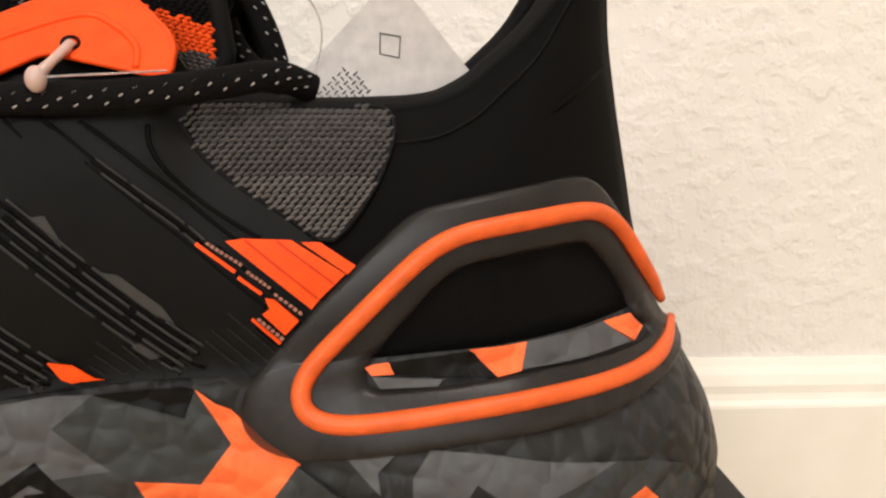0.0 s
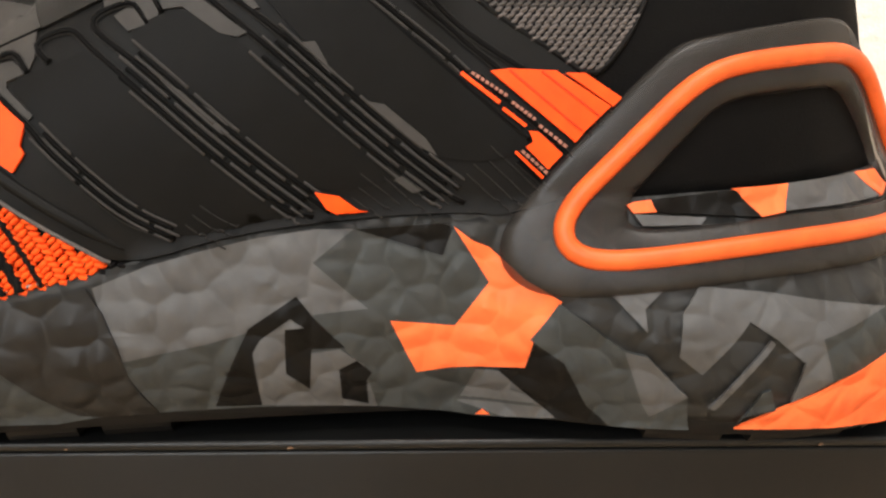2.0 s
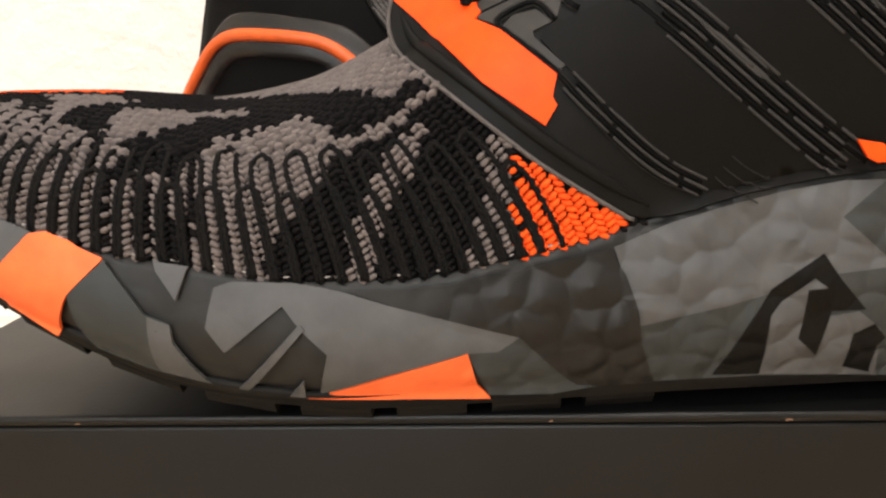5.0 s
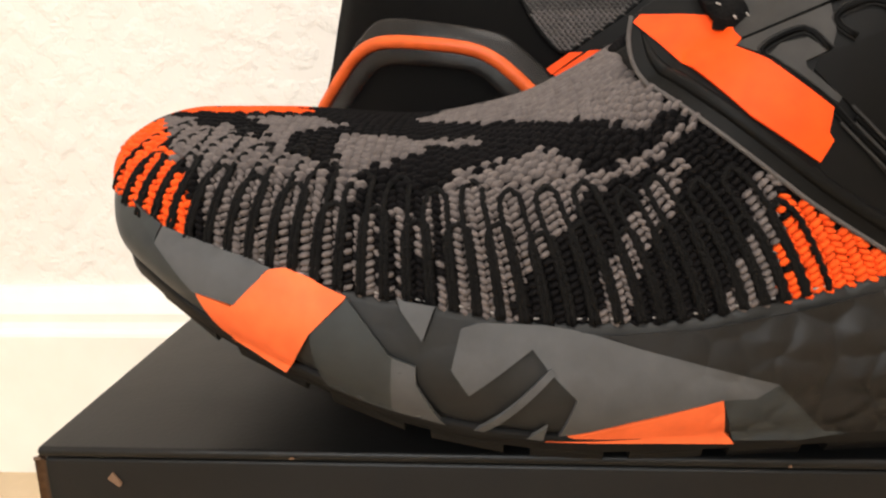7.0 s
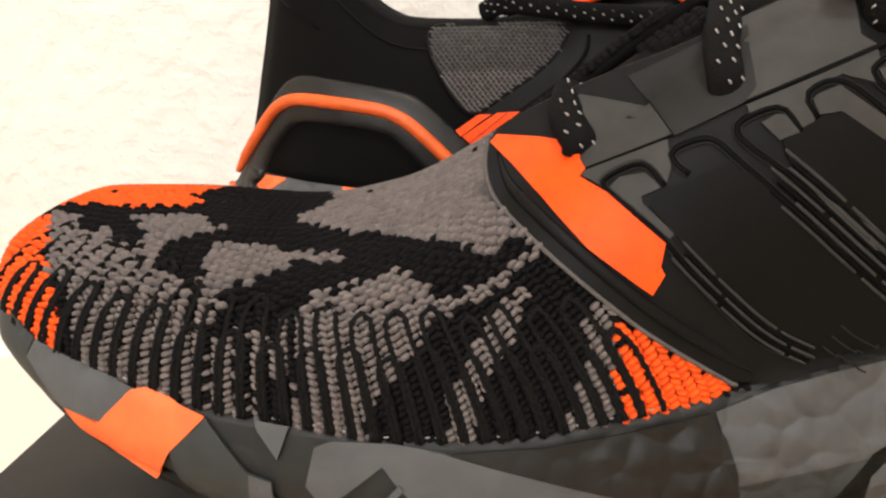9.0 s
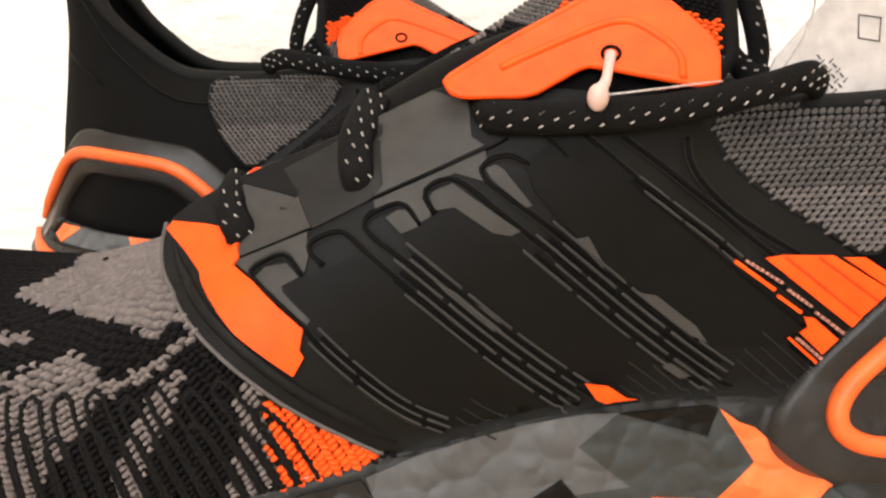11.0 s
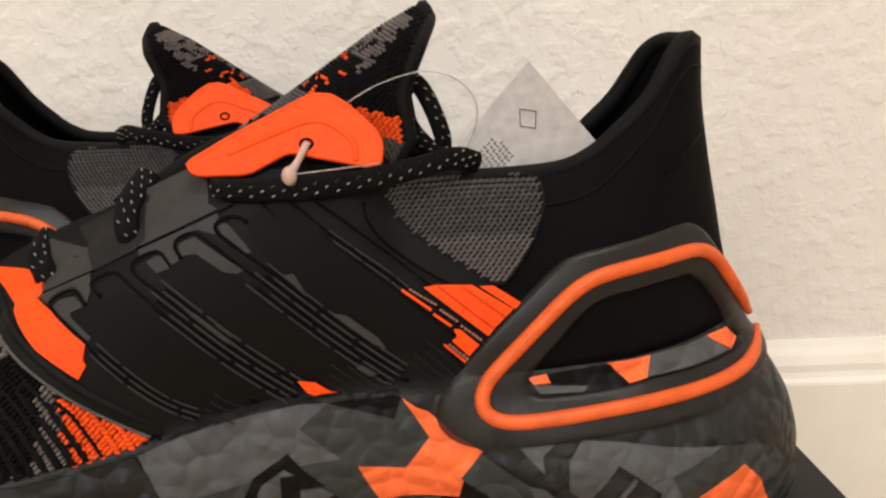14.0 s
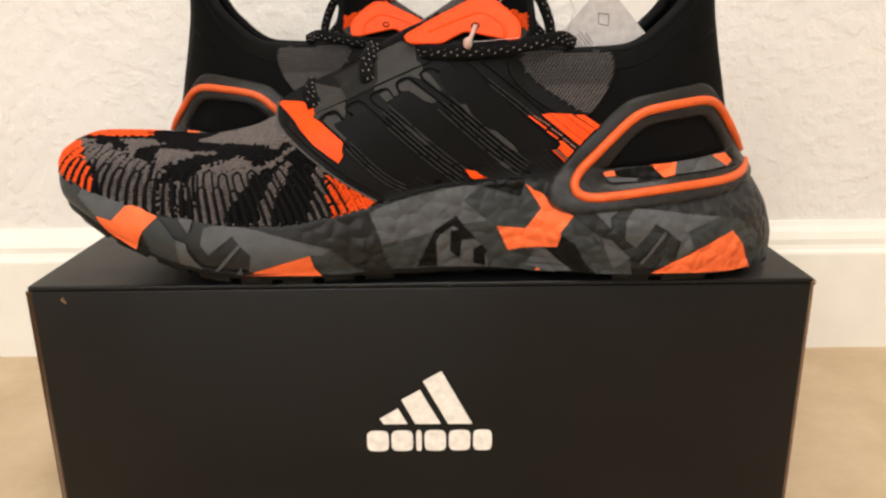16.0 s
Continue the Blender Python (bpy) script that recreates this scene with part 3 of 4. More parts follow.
def side_panel(shoe, outline, prints, grooves, seam, lines):
    line = rounded(outline, True, 1)
    v, f = drape([tuple(p) for p in line], .0009, panel_lay, .0025)
    ob = part("side_panel", v, f, PANEL, shoe, "charcoal film side panel with three broad black stripes")
    for k, (kind, poly) in enumerate(prints):
        soft = rounded(poly, True, 1) if kind == "stripe" else poly
        v, f = drape([tuple(p) for p in soft], {"stripe": .00135, "grey": .00115, "mid": .00112, "orange": .0016, "hatch": .0015, "groove": .0017}[kind] + .00003 * k, panel_lay, .002, .0006)
        part("stripe" if kind == "stripe" else "print", v, f, PRINT[kind], ob, {"stripe": "broad matte black stripe", "orange": "bright orange print", "hatch": "pale orange dash", "groove": "moulded groove in the orange print, its shade painted in deeper orange"}.get(kind, ""))
    # grooves laid on as black cords, their shade put into the colour
    for path in grooves:
        mid = spaced(rounded(path, False, 2), 50)
        across = []
        for i in range(50):
            t = (mid[min(i + 1, 49)] - mid[max(i - 1, 0)]).normalized()
            across.append(Vector((-t.y, t.x)))
        v, f = tube([panel_lay(p.x, p.y, .00132) for p in mid], .00043, 8, False, .4, (0, -1, .2))
        part("ridge", v, f, BLACK_AND_SHADE, ob)
        # a paler cord on either side paints the light on the groove's lips
        for s in (-1, 1):
            row = [p + n * (s * .00058) for p, n in zip(mid, across)]
            v, f = tube([panel_lay(p.x, p.y, .00125) for p in row], .00013, 5)
            part("groove_glint", v, f, FAINT, ob)
    v, f = tube([panel_lay(p.x, p.y, .0009) for p in spaced(rounded(outline[-1:] + outline[:6], False, 2), 60)], .0004, 8)
    part("cut_edge", v, f, YARN["dim"], ob, "pale cut edge of the film")
    bead = spaced(rounded([Vector(p) + Vector((.0026, .0024)) for p in outline[:6]], False, 2), 50)
    v, f = tube([panel_lay(p.x, p.y, .0008) for p in bead], lambda u: .0012 * min(1, .2 + 6 * u, .2 + 6 * (1 - u)), 10, False, .7, (0, -1, .3))
    part("moulded_bead", v, f, PANEL, ob, "soft moulded bead along the edge")
    v, f = tube([panel_lay(p.x, p.y, .0012) for p in spaced(seam, 60)], .00026, 6)
    part("panel_seam", v, f, BLACK_AND_SHADE, ob, "fine dark seam below the eyelets")
    rnd = random.Random(9)
    for (count, gap, bold), path in lines:
        mid = spaced(rounded(path, False, 2), 60)
        for k in range(count):
            side = (k - (count - 1) / 2) * gap / 1000
            row = []
            for i, p in enumerate(mid):
                t = (mid[min(i + 1, 59)] - mid[max(i - 1, 0)]).normalized()
                row.append(p + Vector((-t.y, t.x)) * side)
            i = rnd.randint(0, 9)
            while i < 56:
                j = min(i + rnd.randint(14, 26), 59 - rnd.randint(0, 3))
                pts = [panel_lay(p.x, p.y, .00150) for p in row[i:j + 1]]
                if len(pts) > 2:
                    v, f = tube(pts, (.00024 + .00008 * rnd.random()) if bold else .00018, 6, False, .5, (0, -1, .2))
                    part("printed_line", v, f, INK if bold else FAINT, ob)
                i = max(j, i + 1) + 2
            # the dark channel between two lines: black with its shade painted in
            if bold and k:
                between = [panel_lay((p + q).x / 2, (p + q).y / 2, .0014) for p, q in zip(row, last)][3:57]
                v, f = tube(between, .00042, 6, False, .6, (0, -1, .2))
                part("ridge", v, f, BLACK_AND_SHADE, ob)
            last = row
    return ob


def ankle_knit(shoe, outline):
    poly = [tuple(p) for p in rounded(outline, True, 1)]
    v, f = drape(poly, .0007)
    back = part("ankle_knit", v, f, YARN["black"], shoe, "grey knit ankle insert")
    st = Stitches()
    x0, x1, z0, z1 = min(p[0] for p in poly), max(p[0] for p in poly), min(p[1] for p in poly), max(p[1] for p in poly)
    z, row = z0, 0
    while z < z1:
        x = x0 + (.00078 if row % 2 else 0) + .0001 * (row % 3)
        while x < x1:
            if inside(x, z, poly):
                c, a, b = on_side(x, z, .0009), on_side(x + .001, z, .0009), on_side(x, z + .001, .0009)
                t, u = (a - c).normalized(), (b - c).normalized()
                n = t.cross(u).normalized()
                if n.y > 0:
                    n = -n
                st.add(c, (t * .86 + u * (.55 if row % 2 else .42)).normalized(), n, .0020, .00080, .0006, 0 if z > z0 + .0112 else 1)
            x += .00156
        z += .00098
        row += 1
    v, f = tube([on_side(p.x, p.y, .0008) for p in spaced([Vector(p) for p in poly], 140, True)], .00055, 6, True)
    part("knit_border", v, f, BINDING, back, "thin black border cord")
    ob = st.part("knit_face", [cloth("slate_yarn", (.066, .060, .057), .9), cloth("pale_grey_yarn", (.105, .093, .088), .9)], back, "grey knit loops")
    return back


def heel_cage(shoe, outer, inner, cord):
    n = 120
    a, b = spaced(rounded(outer, True, 2), n, True), spaced(rounded(inner, True, 2), n, True)
    best = min(range(n), key=lambda k: sum((a[i] - b[(i + k) % n]).length for i in range(0, n, 6)))
    b = b[best:] + b[:best]
    rows = ((0, .0006), (.03, .0017), (.12, .0023), (.5, .0020), (.86, .0024), (.96, .0018), (1, .0004))
    v = [on_side(p.x, p.y, h) for p, h in [(a[i].lerp(b[i], u), h) for i in range(n) for u, h in rows]]
    m = len(rows)
    f = [(i * m + j, i * m + j + 1, ((i + 1) % n) * m + j + 1, ((i + 1) % n) * m + j) for i in range(n) for j in range(m - 1)]
    ob = part("heel_cage", v, f, SMOKE, shoe, "smoky translucent plastic heel frame")
    pts = [on_side(p.x, p.y, .0024) for p in spaced(rounded(cord, False, 2), 110)]
    for _ in range(14):
        pts = pts[:1] + [a * .25 + b * .5 + c * .25 for a, b, c in zip(pts, pts[1:], pts[2:])] + pts[-1:]
    v, f = tube(pts, lambda t: .00195 * min(1, .55 + 12 * t, .55 + 12 * (1 - t)), 10)
    part("cage_cord", v, f, CORD, ob, "raised orange rubber cord")
    return ob


def tongue(shoe):
    ridge_line = spaced(mm([(53, 138.5), (41, 132.2), (26.4, 122.5), (11, 112.3), (-7, 101)]), 30)
    edge_line = spaced(mm([(54.5, 135), (49.8, 124.2), (46.6, 116.5), (48.4, 104.5), (41, 92)]), 30)
    m = 16
    v = []

    def at(i, j):
        q = math.pi * j / m
        w = .020 * (min(1, .25 + 2.6 * (i / 29) ** .7) if i < 12 else 1)
        e, r = edge_line[i], ridge_line[i]
        p = e.lerp(r, math.sin(q) ** .8)
        return Vector((p.x, MIDLINE - w * math.cos(q), p.y))
    v = [at(i, j) for i in range(30) for j in range(m + 1)]
    ob = part("tongue", v, grid_faces(29, m), SOCK, shoe, "black, grey and orange knit tongue")
    s = ob.modifiers.new("thickness", "SOLIDIFY")
    s.thickness, s.offset = .0022, 0
    st = Stitches()
    rnd = random.Random(2)
    order = ["black", "dim", "orange", "grey"]
    def on_tongue(fi, jj):
        i0, j0 = min(int(fi), 28), min(int(jj), m - 1)
        a = at(i0, j0).lerp(at(i0, j0 + 1), jj - j0)
        return a.lerp(at(i0 + 1, j0).lerp(at(i0 + 1, j0 + 1), jj - j0), fi - i0)
    fi, row = 1.0, 0
    while fi < 28.9:
        line = [(on_tongue(fi, k / 4), k / 4) for k in range(4 * m + 1)]
        run, goal = 0.0, .0007 * (row % 2)
        for (a, ja), (c, jc) in zip(line, line[1:]):
            step = (c - a).length
            while goal < run + step:
                jj = ja + (jc - ja) * (goal - run) / max(step, 1e-9)
                p = on_tongue(fi, jj)
                t = (c - a).normalized()
                n = (on_tongue(min(fi + .5, 29), jj) - on_tongue(fi - .5, jj)).cross(t)
                goal += .0014
                if n.length < 1e-9:
                    continue
                n.normalize()
                if n.dot(Vector((-1, 0, 1))) < 0:
                    n = -n
                fold = min(jj, m - jj) / (m / 2)
                kind = 3 if fi < 9 + 4 * (1 - fold) else 0
                if fi < 15 and fold < .30 + .04 * math.sin(fi * 3) or fi < 2.2:
                    kind = 0
                if kind == 3 and fi > 5 and fold > .45 and noise.noise(Vector((fi * .5, jj * 2.2, 1))) > .12:
                    kind = 0
                if 9.5 < fi < 17 and fold > .4:
                    kind = 2 if int(fi * 1.1) % 2 and noise.noise(Vector((fi * .9, jj * 1.7, 7))) > .2 else 0
                if fold > .86 and fi > 4:
                    kind = 3 if int(fi * 1.3) % 3 else 0
                if 17 <= fi < 22 and fold > .62:
                    kind = 1
                band = fi - (18.5 - .6 * (fold - .1))
                if fold < .62 and band > 1.9:
                    kind = 1
                if .02 < fold < .62 and abs(band) < 1.9 + .3 * math.sin(jj * 9):
                    kind = 2
                side = n.cross(t) * (.35 if row % 2 else -.35)
                st.add(p + n * .0011, (t + side).normalized(), n, .0016, .00092, .0007, kind)
            run += step
        fi += .5
        row += 1
    st.part("tongue_knit", [YARN[k] for k in order], ob, "knit loops of the tongue")
    edge = [at(i, 0) for i in range(29, -1, -1)] + [at(0, j) for j in range(m + 1)] + [at(i, m) for i in range(30)]
    v, f = tube(spaced(edge, 90), .0021, 7)
    part("tongue_binding", v, f, BINDING, ob, "black tongue edge binding")
    return ob


def tab_at(x, z, off=0.0):
    """The face of the moulded lace tab, leaning in at the top."""
    return Vector((x, .0105 + .55 * (z - TOP - .1015) - off, z))


def lace_tab(shoe):
    line = mm([(-4.6, 102.4), (-3.4, 100.4), (-1.6, 99.8), (9.7, 99.6), (19.4, 104.4), (26.1, 103.1), (38.7, 100.6), (41.3, 101), (41.7, 105.4), (40.5, 108.2), (37.2, 111.4), (33.4, 114.6), (29.8, 116.8), (26.2, 117.2), (22.6, 116.2), (15.4, 112.7), (6.9, 108.7)])
    v, f = drape([tuple(p) for p in eased(line)], .0042, tab_at, .004, .004)
    ob = part("lace_tab", v, f, TAB, shoe, "bright orange moulded lace tab")
    soft = spaced([tuple(p) for p in eased(line)], 150, True)
    v, f = tube([tab_at(p.x, p.y, .0037) for p in soft], .0006, 8, True, 1.0, (0, -1, .01))
    part("tab_rim", v, f, TAB, ob)
    inner = mm([(4.9, 104), (14, 107.6), (22.9, 110.8), (26.6, 111.2), (29.3, 110.4), (35.6, 106), (35.5, 101.6)])
    v, f = tube([tab_at(p.x, p.y, .0038) for p in spaced(rounded(inner, False, 2), 50)], .0008, 8)
    part("tab_groove", v, f, TAB, ob, "moulded line in the tab")
    ring = [tab_at(.0237 + .0015 * math.cos(q), TOP + .1060 + .0011 * math.sin(q), .0042) for q in [2 * math.pi * k / 18 for k in range(18)]]
    v, f = tube(ring, .00036, 6, True)
    part("eyelet", v, f, BLACK_AND_SHADE, ob, "dark eyelet")
    return ob


def lace_piece(shoe, name, pts, r, flat, label, up=None):
    line = spaced(rounded(pts, False, 3), 60)
    v, f = tube(line, r, 12, False, flat, up)
    ob = part(name, v, f, LACE, shoe, label)
    # pale flecks woven into the cord
    k = 0
    up = Vector(up or (0, -1, .01))
    total = sum((b - a).length for a, b in zip(line, line[1:]))
    step = max(2, round(.0026 / (total / 59)))
    for i in range(2, 57, step):
        t = (line[i + 1] - line[i - 1]).normalized()
        u = (up - t * up.dot(t)).normalized()
        w = t.cross(u)
        for side in ((-.72, .0) if k % 2 else (-.36, .42)):
            q = math.asin(side)
            c = line[i] + u * (math.cos(q) * r * flat + .0001) + w * (math.sin(q) * r)
            v, f = tube([c - t * .00036 + w * .0002, c + t * .00036 - w * .0002], .00016, 5)
            part("fleck", v, f, FLECK, ob)
        k += 1
    return ob


def laces(shoe):
    P = [(1.5, 96), (3.5, 96.6), (17.3, 95.9), (35, 97), (50.4, 99.4), (59.5, 101.4), (65.5, 98.3)]
    depth = (.008, .0028, .0028, .0040, .0085, .0135, .022)
    lace_piece(shoe, "lace", [Vector((x, y, z)) for (x, z), y in zip(mm(P), depth)], .0030, .5, "black lace with white flecks")
    for top, low in (((-45.6, 80.4), (-43, 75)), ((-19.8, 94.6), (-19.8, 84.9))):
        (xa, za), (xb, zb) = mm([top, low])
        mid = ((xa + xb) / 2, (za + zb) / 2)
        pts = [panel_lay(xa + .002, za + .004, -.004), panel_lay(xa, za, .0032), panel_lay(*mid, .0030), panel_lay(xb, zb + .001, .0026), panel_lay(xb, zb - .0012, -.0005)]
        lace_piece(shoe, "lace_loop", pts, .0031, .55, "black lace loop with white flecks", (0, -1, .3))
    ring = [(47, 112), (49, 118.5), (51.8, 119.6), (54.6, 115.5), (57.6, 108.5), (59.2, 102.5), (58, 98)]
    lace_piece(shoe, "lace_bow", [Vector((x - .0015, .028 + .0008 * k, z)) for k, (x, z) in enumerate(mm(ring))], .0026, .6, "black lace bow loop")
    ring = [(48.5, 112), (50, 107), (52.8, 103.5), (56, 100.5), (60, 99)]
    lace_piece(shoe, "lace_bow", [Vector((x - .0015, .031, z)) for x, z in mm(ring)], .0024, .6, "black lace bow loop")


# shapes on the side of the shoe, in millimetres ahead and above the box
CAMO = []
camo = CAMO.append
camo(("light", [(-20.6, 32.5), (-10.9, 36.3), (-1.2, 38.9), (8.6, 41.1), (18.5, 42.5), (25.9, 42.5), (18.4, 36.4), (28.4, 27.6), (18.5, 26.7), (-1.4, 21.6), (-16.3, 18.7)]))
camo(("mid", [(-16.3, 18.7), (-1.4, 21.6), (18.5, 26.7), (28.4, 27.6), (18.4, 36.4), (25.9, 42.5), (42.1, 37.5), (44.3, 42.7), (51, 32.9), (44.9, 24), (32.8, 25), (37.5, 14), (45.1, 14.9), (52.7, 15), (64.9, 4.7), (49.8, 3.5), (29.5, 5.6), (6.8, 6.6), (-13.1, 6.4), (-15.5, 15.2)]))
camo(("light", [(49, 14.8), (53.2, 14.8), (64.7, 4.7), (54.6, 3.9), (45.6, 6.4)]))
camo(("orange", [(44.3, 42.9), (48, 40.2), (50.9, 39.2), (57.4, 33.5), (64.2, 29.8), (59.6, 22.7), (58.1, 16.2), (44.1, 15), (37.5, 13.9), (32.5, 25.1), (44.7, 24), (51, 32.7)]))
camo(("dark", [(15.3, 30.3), (18.5, 25.9), (23.9, 19.9), (17.7, 19.8), (17.4, 16.6), (16.8, 10.8), (12.6, 14.7), (13, 24.1), (16.6, 24.1), (14, 26.1), (8.5, 22.2), (6.9, 19.5), (7.3, 7), (-1.6, 7.1), (3, 17.5), (6.5, 24.4)]))
camo(("light", [(6.9, 19.5), (8.5, 22.2), (14, 25.9), (16.6, 24.2), (13, 24), (12.6, 14.7), (16.8, 10.8), (17.6, 18.9), (22.9, 19.5), (27.3, 16), (29.5, 5.6), (7.3, 7)]))
camo(("dark", [(26.1, 17), (28.7, 14.1), (27.7, 12.3), (27.9, 6.2), (22.8, 7.8), (22.6, 15.1)]))
camo(("dark", [(53.4, 15.1), (58.1, 16.2), (60, 22.6), (66.7, 17.1), (71.5, 8.9), (76.7, 4.6), (64.9, 4.7)]))
camo(("orange", [(49.3, 3.9), (50.7, 5.1), (52.2, 4.1)]))
camo(("dark", [(26.2, 42.4), (42.1, 43.5), (43.9, 42.9), (42.3, 37.6)]))
camo(("charcoal", [(-58.6, 24.1), (-65, 26.4), (-49.3, 27), (-35, 29.4), (-21.6, 32.3), (-18.8, 27.9), (-16.6, 21.9), (-15.5, 15.2), (-12.1, 6.3), (-22.4, 6.3), (-26.4, 6.8), (-36.9, 17.8), (-45.7, 19.8)]))
camo(("light", [(-66.8, 26.7), (-58.6, 24), (-36.9, 18), (-40.5, 15.6), (-45.7, 15.5), (-60.2, 11.7), (-71.9, 7.6), (-69.3, 16.3), (-73.8, 21), (-76.5, 24.6), (-86.7, 17), (-89.5, 21.4), (-87.9, 27.9), (-85.5, 28.7), (-74.6, 28.2)]))
camo(("mid", [(-36.9, 18), (-26.4, 6.8), (-22.4, 6.3), (-30.6, 5.2), (-42.1, 5.6), (-45.7, 15.5), (-40.5, 15.6)]))
camo(("orange", [(-74.2, 6.3), (-60.5, 11), (-45.7, 15.5), (-44.1, 8.2), (-41.9, 4.9)]))
camo(("mid", [(63.7, 29.5), (75.6, 21.5), (79.5, 20.7), (87.9, 12.4), (89.6, 4.4), (74.7, 4.3), (70.1, 8.9), (65.2, 18.1), (58.8, 22.4)]))
camo(("light", [(75.6, 21.3), (79.5, 20.7), (87.9, 12.4), (82, 7.2), (80.1, 10.1)]))
camo(("light", [(72.7, 31.6), (81.9, 32.3), (78.7, 29.3), (79.2, 25.3)]))
camo(("light", [(88.4, 33.2), (100.9, 32.4), (124, 29), (109.9, 24.9), (113.6, 16.4), (106.8, 12), (107.6, 20.3), (101.6, 24.9), (96.9, 27.7), (89.6, 17.5), (85.1, 21), (85.1, 28.6)]))
camo(("mid", [(124, 29), (132.8, 27), (141.9, 23), (156.4, 7.9), (156, 1.7), (144.2, 2.4), (137.2, 15.8), (130.8, 22.6), (124.6, 19.4), (113.6, 16.4), (109.9, 24.9)]))
camo(("mid", [(102.5, 14.6), (104.5, 10.1), (99, 8.2), (98.4, 5.9), (101.1, 14)]))
camo(("light", [(92.2, 10.1), (100.6, 24.7), (101.5, 24), (93.4, 9.8)]))
camo(("orange", [(97.9, 5.1), (104.5, 10.1), (115.9, 16.7), (124.3, 20.6), (130.8, 22.6), (137.2, 15.8), (144.2, 2.8), (129, 4.2), (112.8, 5.5)]))
camo(("light", [(-86.4, 8.7), (-73.7, 21.6), (-72.8, 20.8), (-84.7, 8.4)]))
camo(("light", [(-77.3, 7.3), (-73.9, 11.4), (-74.5, 6.9)]))
camo(("light", [(-98.6, 32.3), (-92.1, 31.2), (-94.1, 26)]))
camo(("mid", [(-106.2, 32.6), (-99.4, 23.9), (-95.2, 22.2), (-95.2, 19.3), (-90.9, 9.9), (-101.9, 12.8), (-110.9, 16.5), (-112.3, 27.5)]))
camo(("light", [(-99, 23.6), (-95.2, 22.2), (-95.2, 19.3), (-90.9, 9.9), (-99.9, 12.3)]))
camo(("orange", [(-131.9, 33.2), (-125.5, 31.4), (-122.5, 34.5), (-118.8, 37), (-116, 37.3), (-106.4, 32.8), (-112.4, 27.4), (-118.2, 18.3), (-127.5, 23.7)]))
camo(("light", [(-138.9, 42.9), (-129.2, 40.5), (-121.2, 38), (-118.8, 37.2), (-124.9, 31.7), (-132.5, 33.4), (-140.3, 40.1)]))
camo(("mid", [(-146.1, 46.9), (-139.6, 43.2), (-140.3, 40.1), (-142.8, 42.4)]))
camo(("orange", [(76.1, 46.9), (80.6, 47.5), (81.7, 45.5), (77.4, 45.3)]))
camo(("dark", [(80.6, 47.5), (96.5, 49.4), (101.3, 44.4), (81.7, 45.5)]))
camo(("light", [(77.4, 45.1), (90.9, 44.4), (89.8, 43.1), (79, 42.9)]))
camo(("orange", [(96.2, 49.6), (107.1, 50.2), (106, 45.1), (101.3, 44.4)]))
camo(("light", [(107.1, 50.2), (124.6, 51.1), (131.8, 45.9), (106, 45.3)]))
camo(("orange", [(124.6, 51.1), (132.2, 51), (135.4, 47.8), (132.6, 45.8)]))

PANEL_LINE = [(-59.6, 71.3), (-57.8, 65.6), (-50.5, 60.2), (-40.5, 52.4), (-32.1, 45.9), (-17.4, 36.8), (-9.4, 37.5), (-0.8, 40.1), (9.8, 42.3), (22.6, 43.8), (33.4, 44.7), (44, 45.2), (55.7, 45), (68.4, 49.5), (78, 62.5), (70.6, 68.4), (65.4, 71.5), (56.2, 78.2), (46.9, 85.4), (42.7, 90.3), (43.2, 93.7), (42.2, 98.1), (23, 99.3), (9.3, 100.5), (-3, 101.2), (-7.9, 99.9), (-24.6, 92.1), (-41.7, 85.7), (-53.4, 80), (-58.6, 76.4)]
PRINTS = []
prints = PRINTS.append
prints(("orange", [(-58.4, 75.4), (-57.2, 76.7), (-50, 76.5), (-45.4, 76), (-42.8, 74.3), (-42.6, 72.4), (-41.9, 71.2), (-43, 70), (-38.9, 68.1), (-30.2, 61), (-31, 57.4), (-30.3, 56.1), (-32.3, 52.9), (-42.3, 59.8), (-49.4, 66.8), (-54.6, 72)]))
prints(("stripe", [(-33.8, 67.9), (-25.2, 71), (-18.9, 74), (-8, 63.8), (1.8, 54.7), (12.1, 48.2), (15.2, 45), (1.3, 41.9), (-7.2, 41.9), (-18.9, 52.5), (-29.1, 62.7)]))
prints(("stripe", [(-13.1, 76), (-8.9, 79), (-3.3, 81.1), (4.7, 76.9), (18.6, 65.8), (31.1, 56.3), (34.4, 51.5), (22.7, 49.2), (14.3, 51.6), (4.1, 60.1), (-6.8, 69)]))
prints(("stripe", [(7.5, 86.7), (13, 91.5), (20, 91.8), (28.9, 84), (43.5, 70.8), (52, 64.2), (58.4, 59.2), (57.5, 56.5), (49.1, 54.5), (38.5, 55.9), (25.8, 67.6), (18.7, 74.3)]))
prints(("grey", [(-44, 82.9), (-42.7, 83.6), (-36.8, 82.6), (-31.2, 81.6), (-28.5, 77.2), (-43.3, 70.9), (-45, 72.7), (-42, 76)]))
prints(("grey", [(-43.3, 70.5), (-29.2, 76.5), (-29, 72.3), (-29.8, 69.9), (-32, 72.5), (-34.4, 72.8), (-38.5, 70.6), (-39.9, 69.2)]))
prints(("grey", [(-38.6, 68.8), (-36.9, 70.5), (-33, 71.4), (-30.4, 69.4), (-33.7, 67.9), (-33.6, 66.9), (-28.8, 62.5), (-29.5, 61.7)]))
prints(("grey", [(-17.3, 82.6), (-17.9, 87.2), (-15.8, 90), (-18.3, 95.1), (-6.8, 100.2), (-.4, 98.1), (-.1, 92.4), (2.1, 91)]))
